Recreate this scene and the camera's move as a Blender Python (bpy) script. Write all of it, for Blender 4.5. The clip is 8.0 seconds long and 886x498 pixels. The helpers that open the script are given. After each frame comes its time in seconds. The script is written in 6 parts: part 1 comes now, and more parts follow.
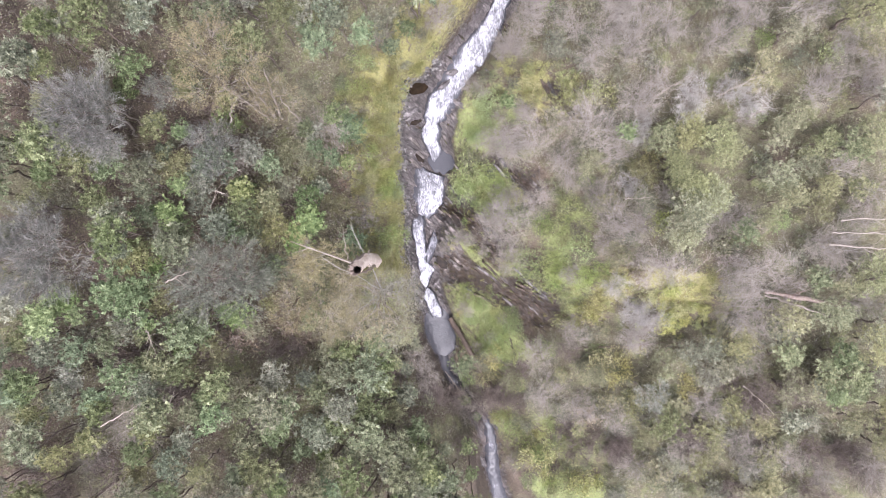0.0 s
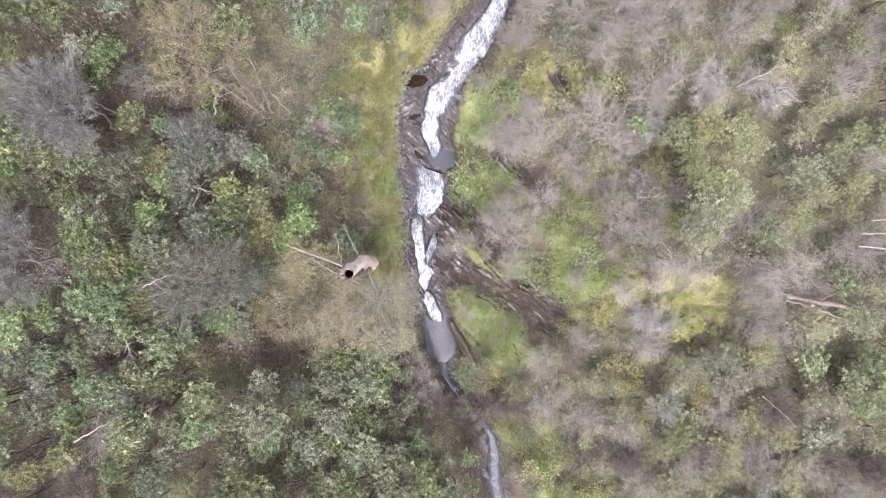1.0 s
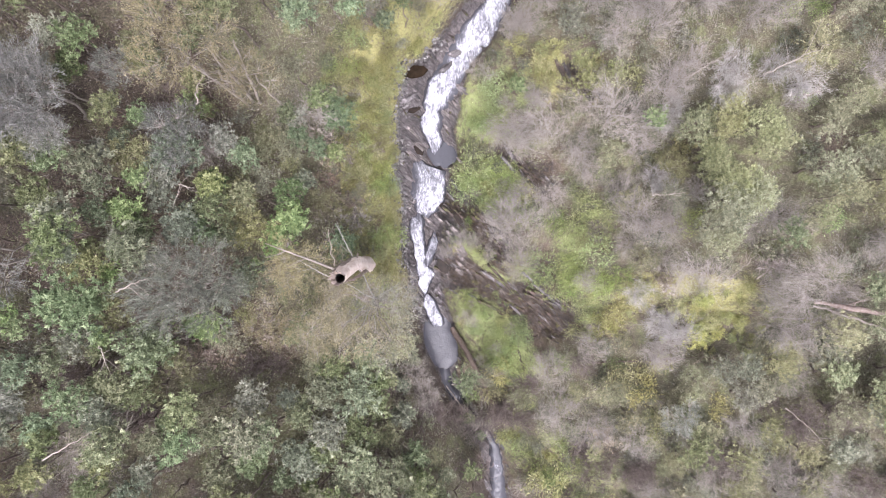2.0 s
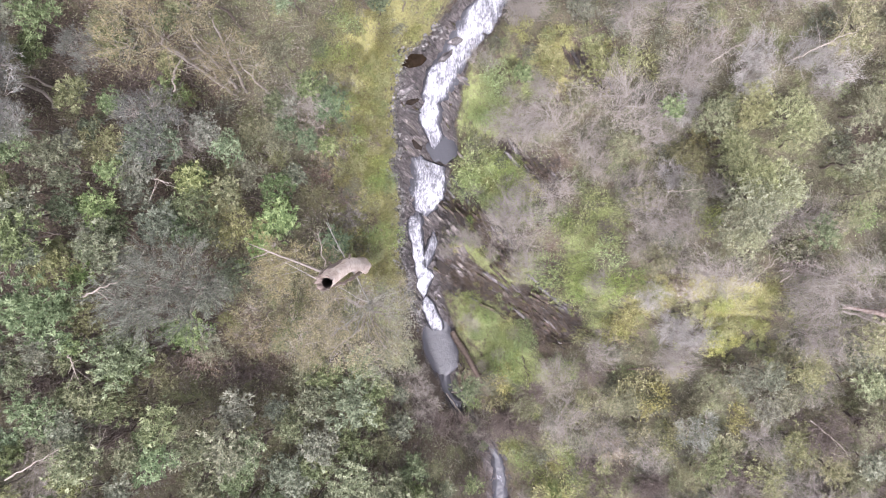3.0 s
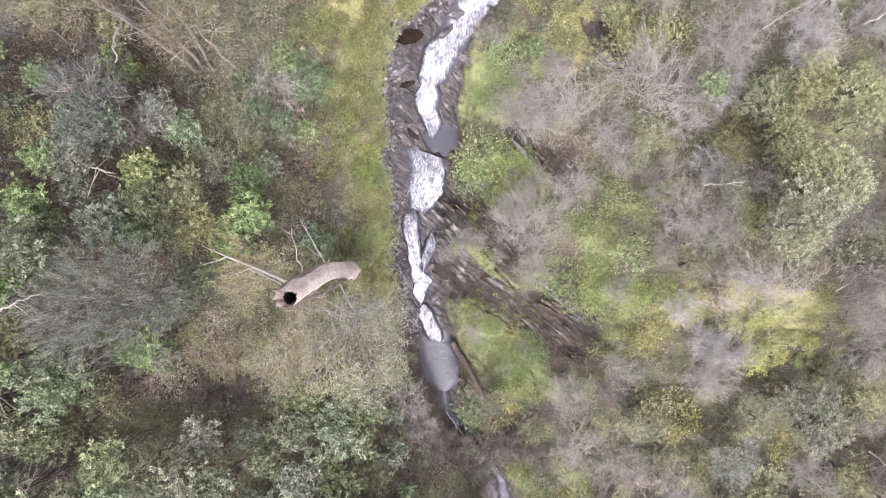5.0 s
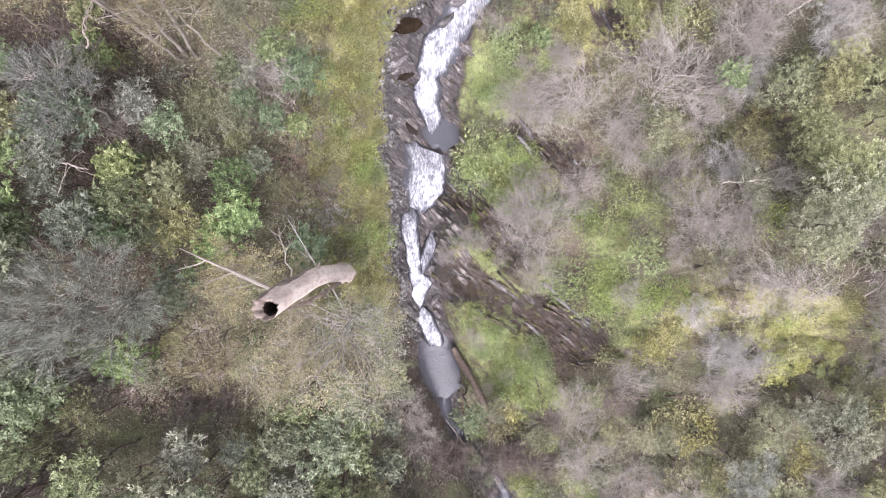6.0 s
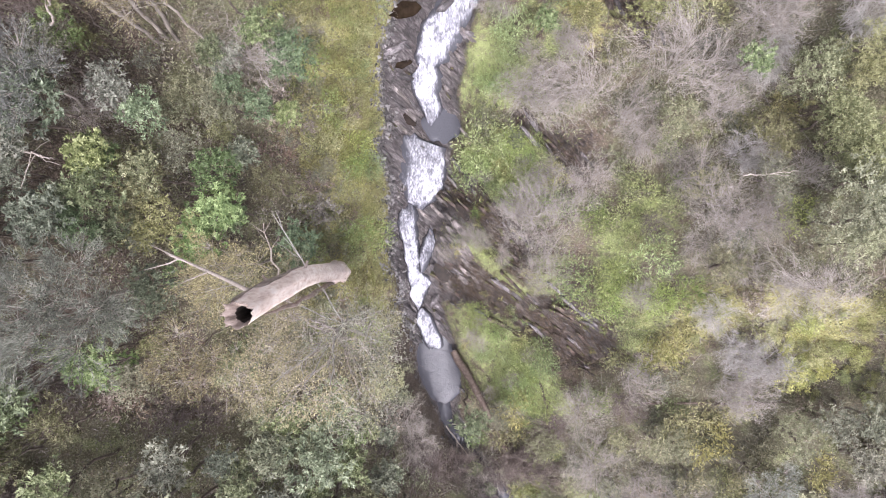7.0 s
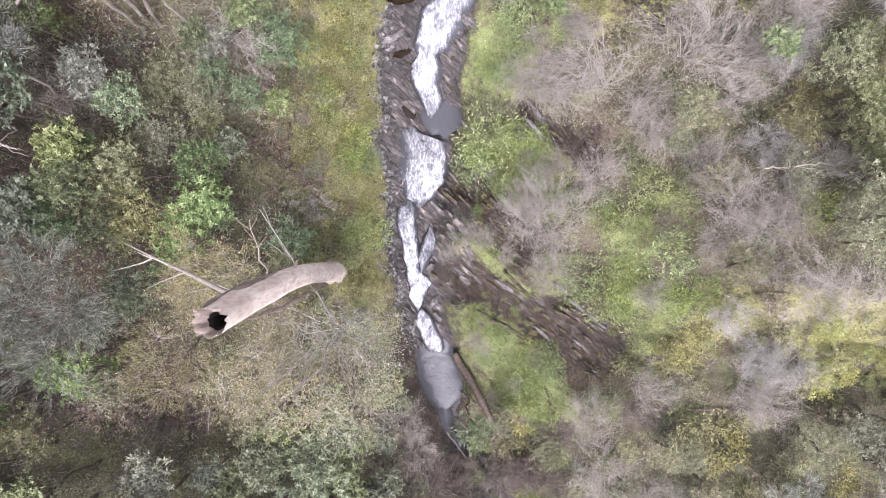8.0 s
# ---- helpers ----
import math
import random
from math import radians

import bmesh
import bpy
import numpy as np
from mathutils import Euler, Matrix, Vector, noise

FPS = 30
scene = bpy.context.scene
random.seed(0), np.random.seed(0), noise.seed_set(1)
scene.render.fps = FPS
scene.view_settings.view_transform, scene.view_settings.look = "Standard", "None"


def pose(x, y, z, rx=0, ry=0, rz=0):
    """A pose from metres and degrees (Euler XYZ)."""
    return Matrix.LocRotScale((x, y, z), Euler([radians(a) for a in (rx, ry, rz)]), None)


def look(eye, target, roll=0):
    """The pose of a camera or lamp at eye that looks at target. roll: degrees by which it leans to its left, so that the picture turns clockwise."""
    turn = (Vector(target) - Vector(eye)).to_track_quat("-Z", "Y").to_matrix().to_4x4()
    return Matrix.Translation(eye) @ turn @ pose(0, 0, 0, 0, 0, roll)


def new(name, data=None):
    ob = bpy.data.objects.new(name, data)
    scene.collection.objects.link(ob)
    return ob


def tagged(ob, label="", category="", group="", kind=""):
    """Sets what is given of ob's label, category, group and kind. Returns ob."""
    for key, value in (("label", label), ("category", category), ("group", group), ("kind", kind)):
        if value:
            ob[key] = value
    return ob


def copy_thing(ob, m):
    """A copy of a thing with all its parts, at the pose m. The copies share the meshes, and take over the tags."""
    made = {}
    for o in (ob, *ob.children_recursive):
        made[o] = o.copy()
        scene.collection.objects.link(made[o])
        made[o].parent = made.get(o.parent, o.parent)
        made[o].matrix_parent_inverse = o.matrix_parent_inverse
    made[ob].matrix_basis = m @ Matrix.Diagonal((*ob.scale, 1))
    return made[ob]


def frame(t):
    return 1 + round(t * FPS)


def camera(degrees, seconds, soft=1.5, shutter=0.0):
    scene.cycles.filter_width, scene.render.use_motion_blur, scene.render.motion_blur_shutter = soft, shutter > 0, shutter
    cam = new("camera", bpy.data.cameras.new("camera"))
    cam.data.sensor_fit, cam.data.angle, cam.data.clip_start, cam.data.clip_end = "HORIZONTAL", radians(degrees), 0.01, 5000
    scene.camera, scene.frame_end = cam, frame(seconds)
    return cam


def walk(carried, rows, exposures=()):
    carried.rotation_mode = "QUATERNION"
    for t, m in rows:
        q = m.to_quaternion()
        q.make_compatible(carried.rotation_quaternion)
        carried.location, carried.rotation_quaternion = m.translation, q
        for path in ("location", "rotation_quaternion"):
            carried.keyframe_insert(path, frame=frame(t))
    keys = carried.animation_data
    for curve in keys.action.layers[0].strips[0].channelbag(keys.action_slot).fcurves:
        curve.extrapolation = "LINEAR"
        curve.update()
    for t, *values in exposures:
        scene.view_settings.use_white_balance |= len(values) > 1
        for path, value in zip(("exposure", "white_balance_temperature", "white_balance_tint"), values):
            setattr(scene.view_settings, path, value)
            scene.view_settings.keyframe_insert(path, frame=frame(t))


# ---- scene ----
cam = camera(74.9, 8.0, soft=0.95)
# seconds, x, y, z, and the small turns about x, y and z of a lens that looks straight down
ROWS = [
    (0.0, -0.058, -0.252, 44.000, 0.109, -0.106, -0.115),
    (0.5, -0.022, -0.270, 42.874, 0.157, -0.092, -0.110),
    (1.0, -0.041, -0.170, 41.743, 0.142, -0.070, -0.080),
    (1.5, -0.076, -0.126, 40.585, 0.151, -0.040, -0.060),
    (3.0, -0.041, -0.045, 37.141, 0.099, 0.001, -0.000),
    (3.5, 0.011, -0.042, 36.045, 0.076, 0.050, 0.003),
    (4.0, 0.118, -0.080, 34.890, 0.043, 0.081, 0.016),
    (4.5, 0.059, -0.002, 33.767, 0.066, 0.034, 0.009),
    (6.0, 0.014, 0.235, 31.111, -0.052, 0.033, 0.071),
    (6.5, 0.027, 0.241, 30.284, -0.162, 0.034, 0.082),
    (7.0, 0.025, 0.196, 29.431, -0.192, 0.030, 0.096),
    (7.5, 0.007, 0.162, 28.663, -0.192, 0.032, 0.053),
    (8.0, -0.022, 0.151, 28.000, -0.244, 0.015, 0.035),
]
walk(cam, [(t, pose(x, y, z, a, b, c)) for t, x, y, z, a, b, c in ROWS], [(0.0, 1.60, 6120, 20), (8.0, 1.60, 6120, 20)])

# ---- sky and sun: a bright, even overcast ----
world = bpy.data.worlds.new("overcast_sky")
scene.world = world
world.use_nodes = True
wn, wl = world.node_tree.nodes, world.node_tree.links
sky = wn.new("ShaderNodeTexSky")
sky.sky_type, sky.sun_disc = "NISHITA", False
sky.sun_elevation, sky.sun_rotation = radians(66), radians(170)
sky.dust_density, sky.ozone_density, sky.air_density = 4.0, 0.6, 1.0
grey = wn.new("ShaderNodeHueSaturation")
grey.inputs["Saturation"].default_value = 0.25
wl.new(sky.outputs["Color"], grey.inputs["Color"])
wl.new(grey.outputs["Color"], wn["Background"].inputs["Color"])
wn["Background"].inputs["Strength"].default_value = 0.14
sun_data = bpy.data.lights.new("sun", "SUN")
sun_data.energy, sun_data.angle, sun_data.color = 1.6, radians(36), (1.0, 0.97, 0.93)
sun = new("sun", sun_data)
sun.matrix_world = look((0, 0, 80), (-4, 23, 28))

# ---- the lie of the land: stream line and valley sides ----
STREAM_Y = np.array([-400, -120, -40, -22, -19, -16, -12, -10, -9, -7.2, -5.8, -5, -3.9, -3, -1.8, -0.4, 1.4, 3.1, 4.3, 5.8, 6.5, 7.2, 8.2, 9.9, 11.8, 13.3, 14.7, 16.7, 22, 40, 120, 400])
STREAM_X = np.array([60, 30, 10, 5.1, 4.3, 3.8, 1.2, 0.35, 0.15, -0.3, -0.46, -0.8, -1.1, -1.35, -1.28, -1.7, -1.72, -0.95, -0.95, -0.75, -0.2, -0.4, -0.76, -0.85, 0.1, 1.7, 2.7, 4.05, 6.4, 11, 30, 60])
STREAM_Z = np.array([-28, -19, -11.5, -8.7, -8.2, -7.6, -7.2, -6.75, -6.4, -6.32, -6.25, -5.9, -5.4, -4.9, -4.2, -3.7, -3.3, -3.0, -2.6, -2.0, -1.72, -1.6, -0.9, 0.2, 1.2, 2.0, 2.8, 3.4, 4.7, 9, 24, 40])
BANK_Y = np.array([-22, -18, -12, -9.9, -7.8, -5, -1.7, 1.4, 4.3, 6.5, 8.2, 9.5, 12, 16, 22])
BANK_L = np.array([0.9, 0.9, 0.8, 0.7, 1.4, 1.25, 1.3, 1.4, 2.3, 2.9, 2.5, 2.25, 2.4, 1.6, 1.2])
BANK_R = np.array([0.9, 0.9, 0.8, 0.7, 1.3, 1.3, 1.2, 1.5, 1.4, 1.2, 1.5, 2.0, 1.5, 1.2, 1.2])
RISE_L = (np.array([-3, -0.25, 0, 0.4, 0.9, 2, 5, 15, 30, 60, 150, 400]), np.array([0, 0.15, 0.6, 2.0, 4.0, 5.4, 6.7, 12.9, 19, 27, 40, 62]))
RISE_R = (np.array([-3, -0.25, 0, 0.6, 2, 4, 8, 15, 30, 60, 150, 400]), np.array([0, 0.1, 0.4, 1.0, 1.8, 3.0, 5.1, 9.4, 15.5, 24, 36, 57]))
# wet rock gullies on the gentler side: start, end, half width, depth
GULLIES = (((0.3, -0.9), (8.9, -5.6), 1.35, 1.15), ((0.3, 4.1), (4.5, -0.1), 0.75, 0.6), ((3.4, 7.0), (7.0, 3.8), 0.42, 0.4), ((7.4, 11.3), (9.2, 8.7), 0.4, 0.35))


def along(x, y, a, b):
    """How far a place lies along and beside the line from a to b (arrays)."""
    dx, dy = b[0] - a[0], b[1] - a[1]
    length = math.hypot(dx, dy)
    s = ((x - a[0]) * dx + (y - a[1]) * dy) / length
    return s / length, ((x - a[0]) * -dy + (y - a[1]) * dx) / length


def gully(x, y):
    g = np.zeros_like(x)
    deep = np.zeros_like(x)
    for a, b, half, depth in GULLIES:
        s, side = along(x, y, a, b)
        k = np.exp(-(side / half) ** 2) * np.clip((s + 0.05) * 8, 0, 1) * np.clip((1.08 - s) * 6, 0, 1)
        g, deep = np.maximum(g, k), deep + k * depth
    return g, deep


def lie(x, y):
    """The ground's height without roughness, and the place across the stream (arrays)."""
    x, y = np.asarray(x, float), np.asarray(y, float)
    d = x - np.interp(y, STREAM_Y, STREAM_X)
    z = np.interp(y, STREAM_Y, STREAM_Z)
    left = np.interp(-d - np.interp(y, BANK_Y, BANK_L), *RISE_L)
    right = np.interp(d - np.interp(y, BANK_Y, BANK_R), *RISE_R)
    basins = 0.55 * np.exp(-((y + 7.4) / 1.35) ** 4 - (d / 1.25) ** 4) + 0.45 * np.exp(-((y - 6.6) / 0.6) ** 4 - ((d - 0.15) / 1.1) ** 4)
    return z + np.where(d < 0, left, right) - gully(x, y)[1] - 0.3 * np.exp(-(d / 1.55) ** 4) - basins, d

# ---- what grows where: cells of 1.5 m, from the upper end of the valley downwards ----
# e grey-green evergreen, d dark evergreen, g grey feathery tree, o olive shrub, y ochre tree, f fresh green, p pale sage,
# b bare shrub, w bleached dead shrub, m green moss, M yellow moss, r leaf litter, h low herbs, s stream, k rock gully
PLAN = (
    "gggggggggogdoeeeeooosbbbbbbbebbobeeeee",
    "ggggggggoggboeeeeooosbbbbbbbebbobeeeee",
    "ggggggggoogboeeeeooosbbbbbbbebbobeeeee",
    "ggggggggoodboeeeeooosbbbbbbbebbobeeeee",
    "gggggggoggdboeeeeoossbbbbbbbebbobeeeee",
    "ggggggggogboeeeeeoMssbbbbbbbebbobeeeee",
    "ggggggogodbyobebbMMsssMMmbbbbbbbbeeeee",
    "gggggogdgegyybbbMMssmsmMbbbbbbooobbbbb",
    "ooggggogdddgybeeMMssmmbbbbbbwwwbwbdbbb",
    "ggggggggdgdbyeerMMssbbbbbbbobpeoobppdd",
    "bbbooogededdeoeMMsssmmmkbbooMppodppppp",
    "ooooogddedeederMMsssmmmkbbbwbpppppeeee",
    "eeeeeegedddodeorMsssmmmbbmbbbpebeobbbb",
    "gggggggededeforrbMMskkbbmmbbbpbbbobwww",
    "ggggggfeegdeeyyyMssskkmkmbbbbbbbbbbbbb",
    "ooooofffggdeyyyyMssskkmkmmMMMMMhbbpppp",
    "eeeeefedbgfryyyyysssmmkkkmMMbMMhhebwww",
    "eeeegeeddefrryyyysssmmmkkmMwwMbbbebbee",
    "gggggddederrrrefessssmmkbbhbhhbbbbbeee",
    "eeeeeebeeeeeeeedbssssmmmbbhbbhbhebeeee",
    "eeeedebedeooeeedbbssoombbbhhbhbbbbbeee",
    # in these two rows the dark r ground stands for shade in a gap
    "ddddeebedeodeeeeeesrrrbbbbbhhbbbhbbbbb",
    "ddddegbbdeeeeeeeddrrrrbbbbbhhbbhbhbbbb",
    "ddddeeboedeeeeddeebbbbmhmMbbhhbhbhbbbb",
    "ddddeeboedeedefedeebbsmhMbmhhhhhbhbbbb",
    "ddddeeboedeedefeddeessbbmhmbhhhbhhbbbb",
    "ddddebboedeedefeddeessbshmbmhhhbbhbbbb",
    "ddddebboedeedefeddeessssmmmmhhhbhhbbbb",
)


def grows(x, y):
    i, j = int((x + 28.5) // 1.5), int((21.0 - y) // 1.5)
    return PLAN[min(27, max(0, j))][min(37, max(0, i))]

# ---- materials ----
def shader(name):
    m = bpy.data.materials.new(name)
    m.use_nodes = True
    return m, m.node_tree.nodes, m.node_tree.links, m.node_tree.nodes["Principled BSDF"]


def ramp(nodes, stops):
    r = nodes.new("ShaderNodeValToRGB")
    while len(r.color_ramp.elements) < len(stops):
        r.color_ramp.elements.new(0.5)
    for e, (at, c) in zip(r.color_ramp.elements, stops):
        e.position, e.color = at, (*c, 1)
    return r


def noise_node(nodes, links, scale, detail=6, rough=0.6, coords="Object", stretch=None):
    n = nodes.new("ShaderNodeTexNoise")
    n.inputs["Scale"].default_value, n.inputs["Detail"].default_value, n.inputs["Roughness"].default_value = scale, detail, rough
    tc = nodes.new("ShaderNodeTexCoord")
    if stretch:
        mp = nodes.new("ShaderNodeMapping")
        mp.vector_type = "TEXTURE"
        mp.inputs["Scale"].default_value = stretch[0]
        mp.inputs["Rotation"].default_value = stretch[1]
        links.new(tc.outputs[coords], mp.inputs["Vector"])
        links.new(mp.outputs["Vector"], n.inputs["Vector"])
    else:
        links.new(tc.outputs[coords], n.inputs["Vector"])
    return n


def mix_color(nodes, links, fac, a, b, blend="MIX"):
    m = nodes.new("ShaderNodeMix")
    m.data_type, m.blend_type = "RGBA", blend
    for socket, value in ((m.inputs[0], fac), (m.inputs[6], a), (m.inputs[7], b)):
        if isinstance(value, (int, float)):
            socket.default_value = value
        elif isinstance(value, tuple):
            socket.default_value = (*value, 1)
        else:
            links.new(value, socket)
    return m.outputs[2]


def math_node(nodes, links, op, a, b, clamp=False):
    m = nodes.new("ShaderNodeMath")
    m.operation, m.use_clamp = op, clamp
    for socket, value in zip(m.inputs, (a, b)):
        if isinstance(value, (int, float)):
            socket.default_value = value
        else:
            links.new(value, socket)
    return m.outputs[0]


def bump(nodes, links, height, strength, distance, target):
    b = nodes.new("ShaderNodeBump")
    b.inputs["Strength"].default_value, b.inputs["Distance"].default_value = strength, distance
    links.new(height, b.inputs["Height"])
    links.new(b.outputs["Normal"], target.inputs["Normal"])


def foliage(name, dark, mid, light, rough=0.5, through_light=0.2, spread=0.5, hue=0.06, sat=(0.6, 0.7)):
    """Leaves: every spray and every leaf its own tint, every plant its own shade."""
    m, n, l, p = shader(name)
    geo, info, tint = n.new("ShaderNodeNewGeometry"), n.new("ShaderNodeObjectInfo"), n.new("ShaderNodeAttribute")
    tint.attribute_name = "tint"
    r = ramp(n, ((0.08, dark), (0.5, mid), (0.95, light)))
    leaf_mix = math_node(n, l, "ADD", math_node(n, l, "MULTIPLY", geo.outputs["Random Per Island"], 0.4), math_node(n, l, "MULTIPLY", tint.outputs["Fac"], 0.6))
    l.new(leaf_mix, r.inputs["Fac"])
    hs = n.new("ShaderNodeHueSaturation")
    l.new(r.outputs["Color"], hs.inputs["Color"])
    l.new(math_node(n, l, "ADD", math_node(n, l, "MULTIPLY", info.outputs["Random"], spread), 1 - spread / 2), hs.inputs["Value"])
    w = n.new("ShaderNodeTexWhiteNoise")
    w.noise_dimensions = "1D"
    l.new(info.outputs["Random"], w.inputs["W"])
    l.new(math_node(n, l, "ADD", math_node(n, l, "MULTIPLY", w.outputs["Value"], hue), 0.5 - hue / 2), hs.inputs["Hue"])
    w2 = n.new("ShaderNodeTexWhiteNoise")
    w2.noise_dimensions = "1D"
    l.new(math_node(n, l, "ADD", info.outputs["Random"], 3.7), w2.inputs["W"])
    l.new(math_node(n, l, "ADD", math_node(n, l, "MULTIPLY", w2.outputs["Value"], sat[1]), sat[0]), hs.inputs["Saturation"])
    l.new(hs.outputs["Color"], p.inputs["Base Color"])
    p.inputs["Roughness"].default_value = rough
    tr, mx = n.new("ShaderNodeBsdfTranslucent"), n.new("ShaderNodeMixShader")
    l.new(hs.outputs["Color"], tr.inputs["Color"])
    mx.inputs[0].default_value = through_light
    l.new(p.outputs[0], mx.inputs[1])
    l.new(tr.outputs[0], mx.inputs[2])
    l.new(mx.outputs[0], n["Material Output"].inputs["Surface"])
    return m


def bark(name, dark, mid, light, scale=6.0, rough=0.85, depth=0.02, stretch=((1, 1, 6.5), (0, 0, 0)), spread=0.3):
    m, n, l, p = shader(name)
    grain, patch = noise_node(n, l, scale * 3, 8, 0.65, stretch=stretch), noise_node(n, l, scale * 0.25, 4)
    r = ramp(n, ((0.3, dark), (0.5, mid), (0.72, light)))
    l.new(grain.outputs["Fac"], r.inputs["Fac"])
    pr = ramp(n, ((0.42, (0, 0, 0)), (0.6, (1, 1, 1))))
    l.new(patch.outputs["Fac"], pr.inputs["Fac"])
    c = mix_color(n, l, math_node(n, l, "MULTIPLY", pr.outputs["Color"], 0.4), r.outputs["Color"], dark)
    info, hs = n.new("ShaderNodeObjectInfo"), n.new("ShaderNodeHueSaturation")
    l.new(c, hs.inputs["Color"])
    l.new(math_node(n, l, "ADD", math_node(n, l, "MULTIPLY", info.outputs["Random"], spread), 1 - spread / 2), hs.inputs["Value"])
    l.new(hs.outputs["Color"], p.inputs["Base Color"])
    p.inputs["Roughness"].default_value = rough
    bump(n, l, grain.outputs["Fac"], 0.7, depth, p)
    return m


def twig(name, dark, light, rough=0.9, spread=0.35):
    m, n, l, p = shader(name)
    geo, info = n.new("ShaderNodeNewGeometry"), n.new("ShaderNodeObjectInfo")
    r = ramp(n, ((0.0, dark), (1.0, light)))
    l.new(geo.outputs["Random Per Island"], r.inputs["Fac"])
    hs = n.new("ShaderNodeHueSaturation")
    patch = noise_node(n, l, 1.4, 3)
    c = mix_color(n, l, math_node(n, l, "MULTIPLY", patch.outputs["Fac"], 0.6), r.outputs["Color"], dark)
    l.new(c, hs.inputs["Color"])
    l.new(math_node(n, l, "ADD", math_node(n, l, "MULTIPLY", info.outputs["Random"], spread), 1 - spread / 2), hs.inputs["Value"])
    l.new(hs.outputs["Color"], p.inputs["Base Color"])
    p.inputs["Roughness"].default_value = rough
    return m


def fractured(nodes, links, scale, stretch):
    """Blocks of rock, each its own shade, and the dark cracks between them."""
    tc, mp = nodes.new("ShaderNodeTexCoord"), nodes.new("ShaderNodeMapping")
    mp.vector_type = "TEXTURE"
    mp.inputs["Scale"].default_value, mp.inputs["Rotation"].default_value = stretch
    links.new(mix_color(nodes, links, 0.28, tc.outputs["Object"], noise_node(nodes, links, 1.1, 4).outputs["Color"], "ADD"), mp.inputs["Vector"])
    cell, gap = nodes.new("ShaderNodeTexVoronoi"), nodes.new("ShaderNodeTexVoronoi")
    gap.feature = "DISTANCE_TO_EDGE"
    for v in (cell, gap):
        v.inputs["Scale"].default_value = scale
        links.new(mp.outputs["Vector"], v.inputs["Vector"])
    shade = ramp(nodes, ((0.0, (0.6, 0.58, 0.57)), (0.6, (1.0, 0.98, 0.97)), (1.0, (1.5, 1.47, 1.48))))
    links.new(cell.outputs["Color"], shade.inputs["Fac"])
    crack = ramp(nodes, ((0.0, (0.45, 0.42, 0.4)), (0.05, (1, 1, 1))))
    links.new(gap.outputs["Distance"], crack.inputs["Fac"])
    return shade.outputs["Color"], crack.outputs["Color"]


def rock(name, dark, mid, light, rough=0.45, scale=2.0, moss=0.0, turn=0.0):
    """Layered, damp rock with pale streaks that paint the light on its bed edges and, if asked for, a skin of moss on
    its upper faces.
    """
    m, n, l, p = shader(name)
    layers = noise_node(n, l, scale * 2.2, 9, 0.72, stretch=((3.4, 0.32, 0.4), (0, 0, turn)))
    blotch = noise_node(n, l, scale * 0.8, 5)
    r = ramp(n, ((0.3, dark), (0.52, mid), (0.7, light)))
    l.new(layers.outputs["Fac"], r.inputs["Fac"])
    br = ramp(n, ((0.4, (0, 0, 0)), (0.62, (1, 1, 1))))
    l.new(blotch.outputs["Fac"], br.inputs["Fac"])
    c = mix_color(n, l, math_node(n, l, "MULTIPLY", br.outputs["Color"], 0.6), r.outputs["Color"], dark)
    info, hs = n.new("ShaderNodeObjectInfo"), n.new("ShaderNodeHueSaturation")
    l.new(math_node(n, l, "ADD", math_node(n, l, "MULTIPLY", info.outputs["Random"], 0.8), 0.65), hs.inputs["Value"])
    blocks, cracks = fractured(n, l, scale * 0.9, ((2.2, 0.5, 0.6), (0, 0, turn)))
    l.new(mix_color(n, l, 1.0, mix_color(n, l, 1.0, c, blocks, "MULTIPLY"), cracks, "MULTIPLY"), hs.inputs["Color"])
    out = hs.outputs["Color"]
    if moss:
        mn = noise_node(n, l, 2.3, 5)
        mr = ramp(n, ((0.62 - moss * 0.3, (0, 0, 0)), (0.72 - moss * 0.3, (1, 1, 1))))
        l.new(mn.outputs["Fac"], mr.inputs["Fac"])
        out = mix_color(n, l, mr.outputs["Color"], out, (0.085, 0.088, 0.03))
    l.new(out, p.inputs["Base Color"])
    rr = ramp(n, ((0.35, (rough * 0.6,) * 3), (0.7, (min(1, rough * 1.5),) * 3)))
    l.new(blotch.outputs["Fac"], rr.inputs["Fac"])
    l.new(rr.outputs["Color"], p.inputs["Roughness"])
    bump(n, l, layers.outputs["Fac"], 1.0, 0.08, p)
    return m


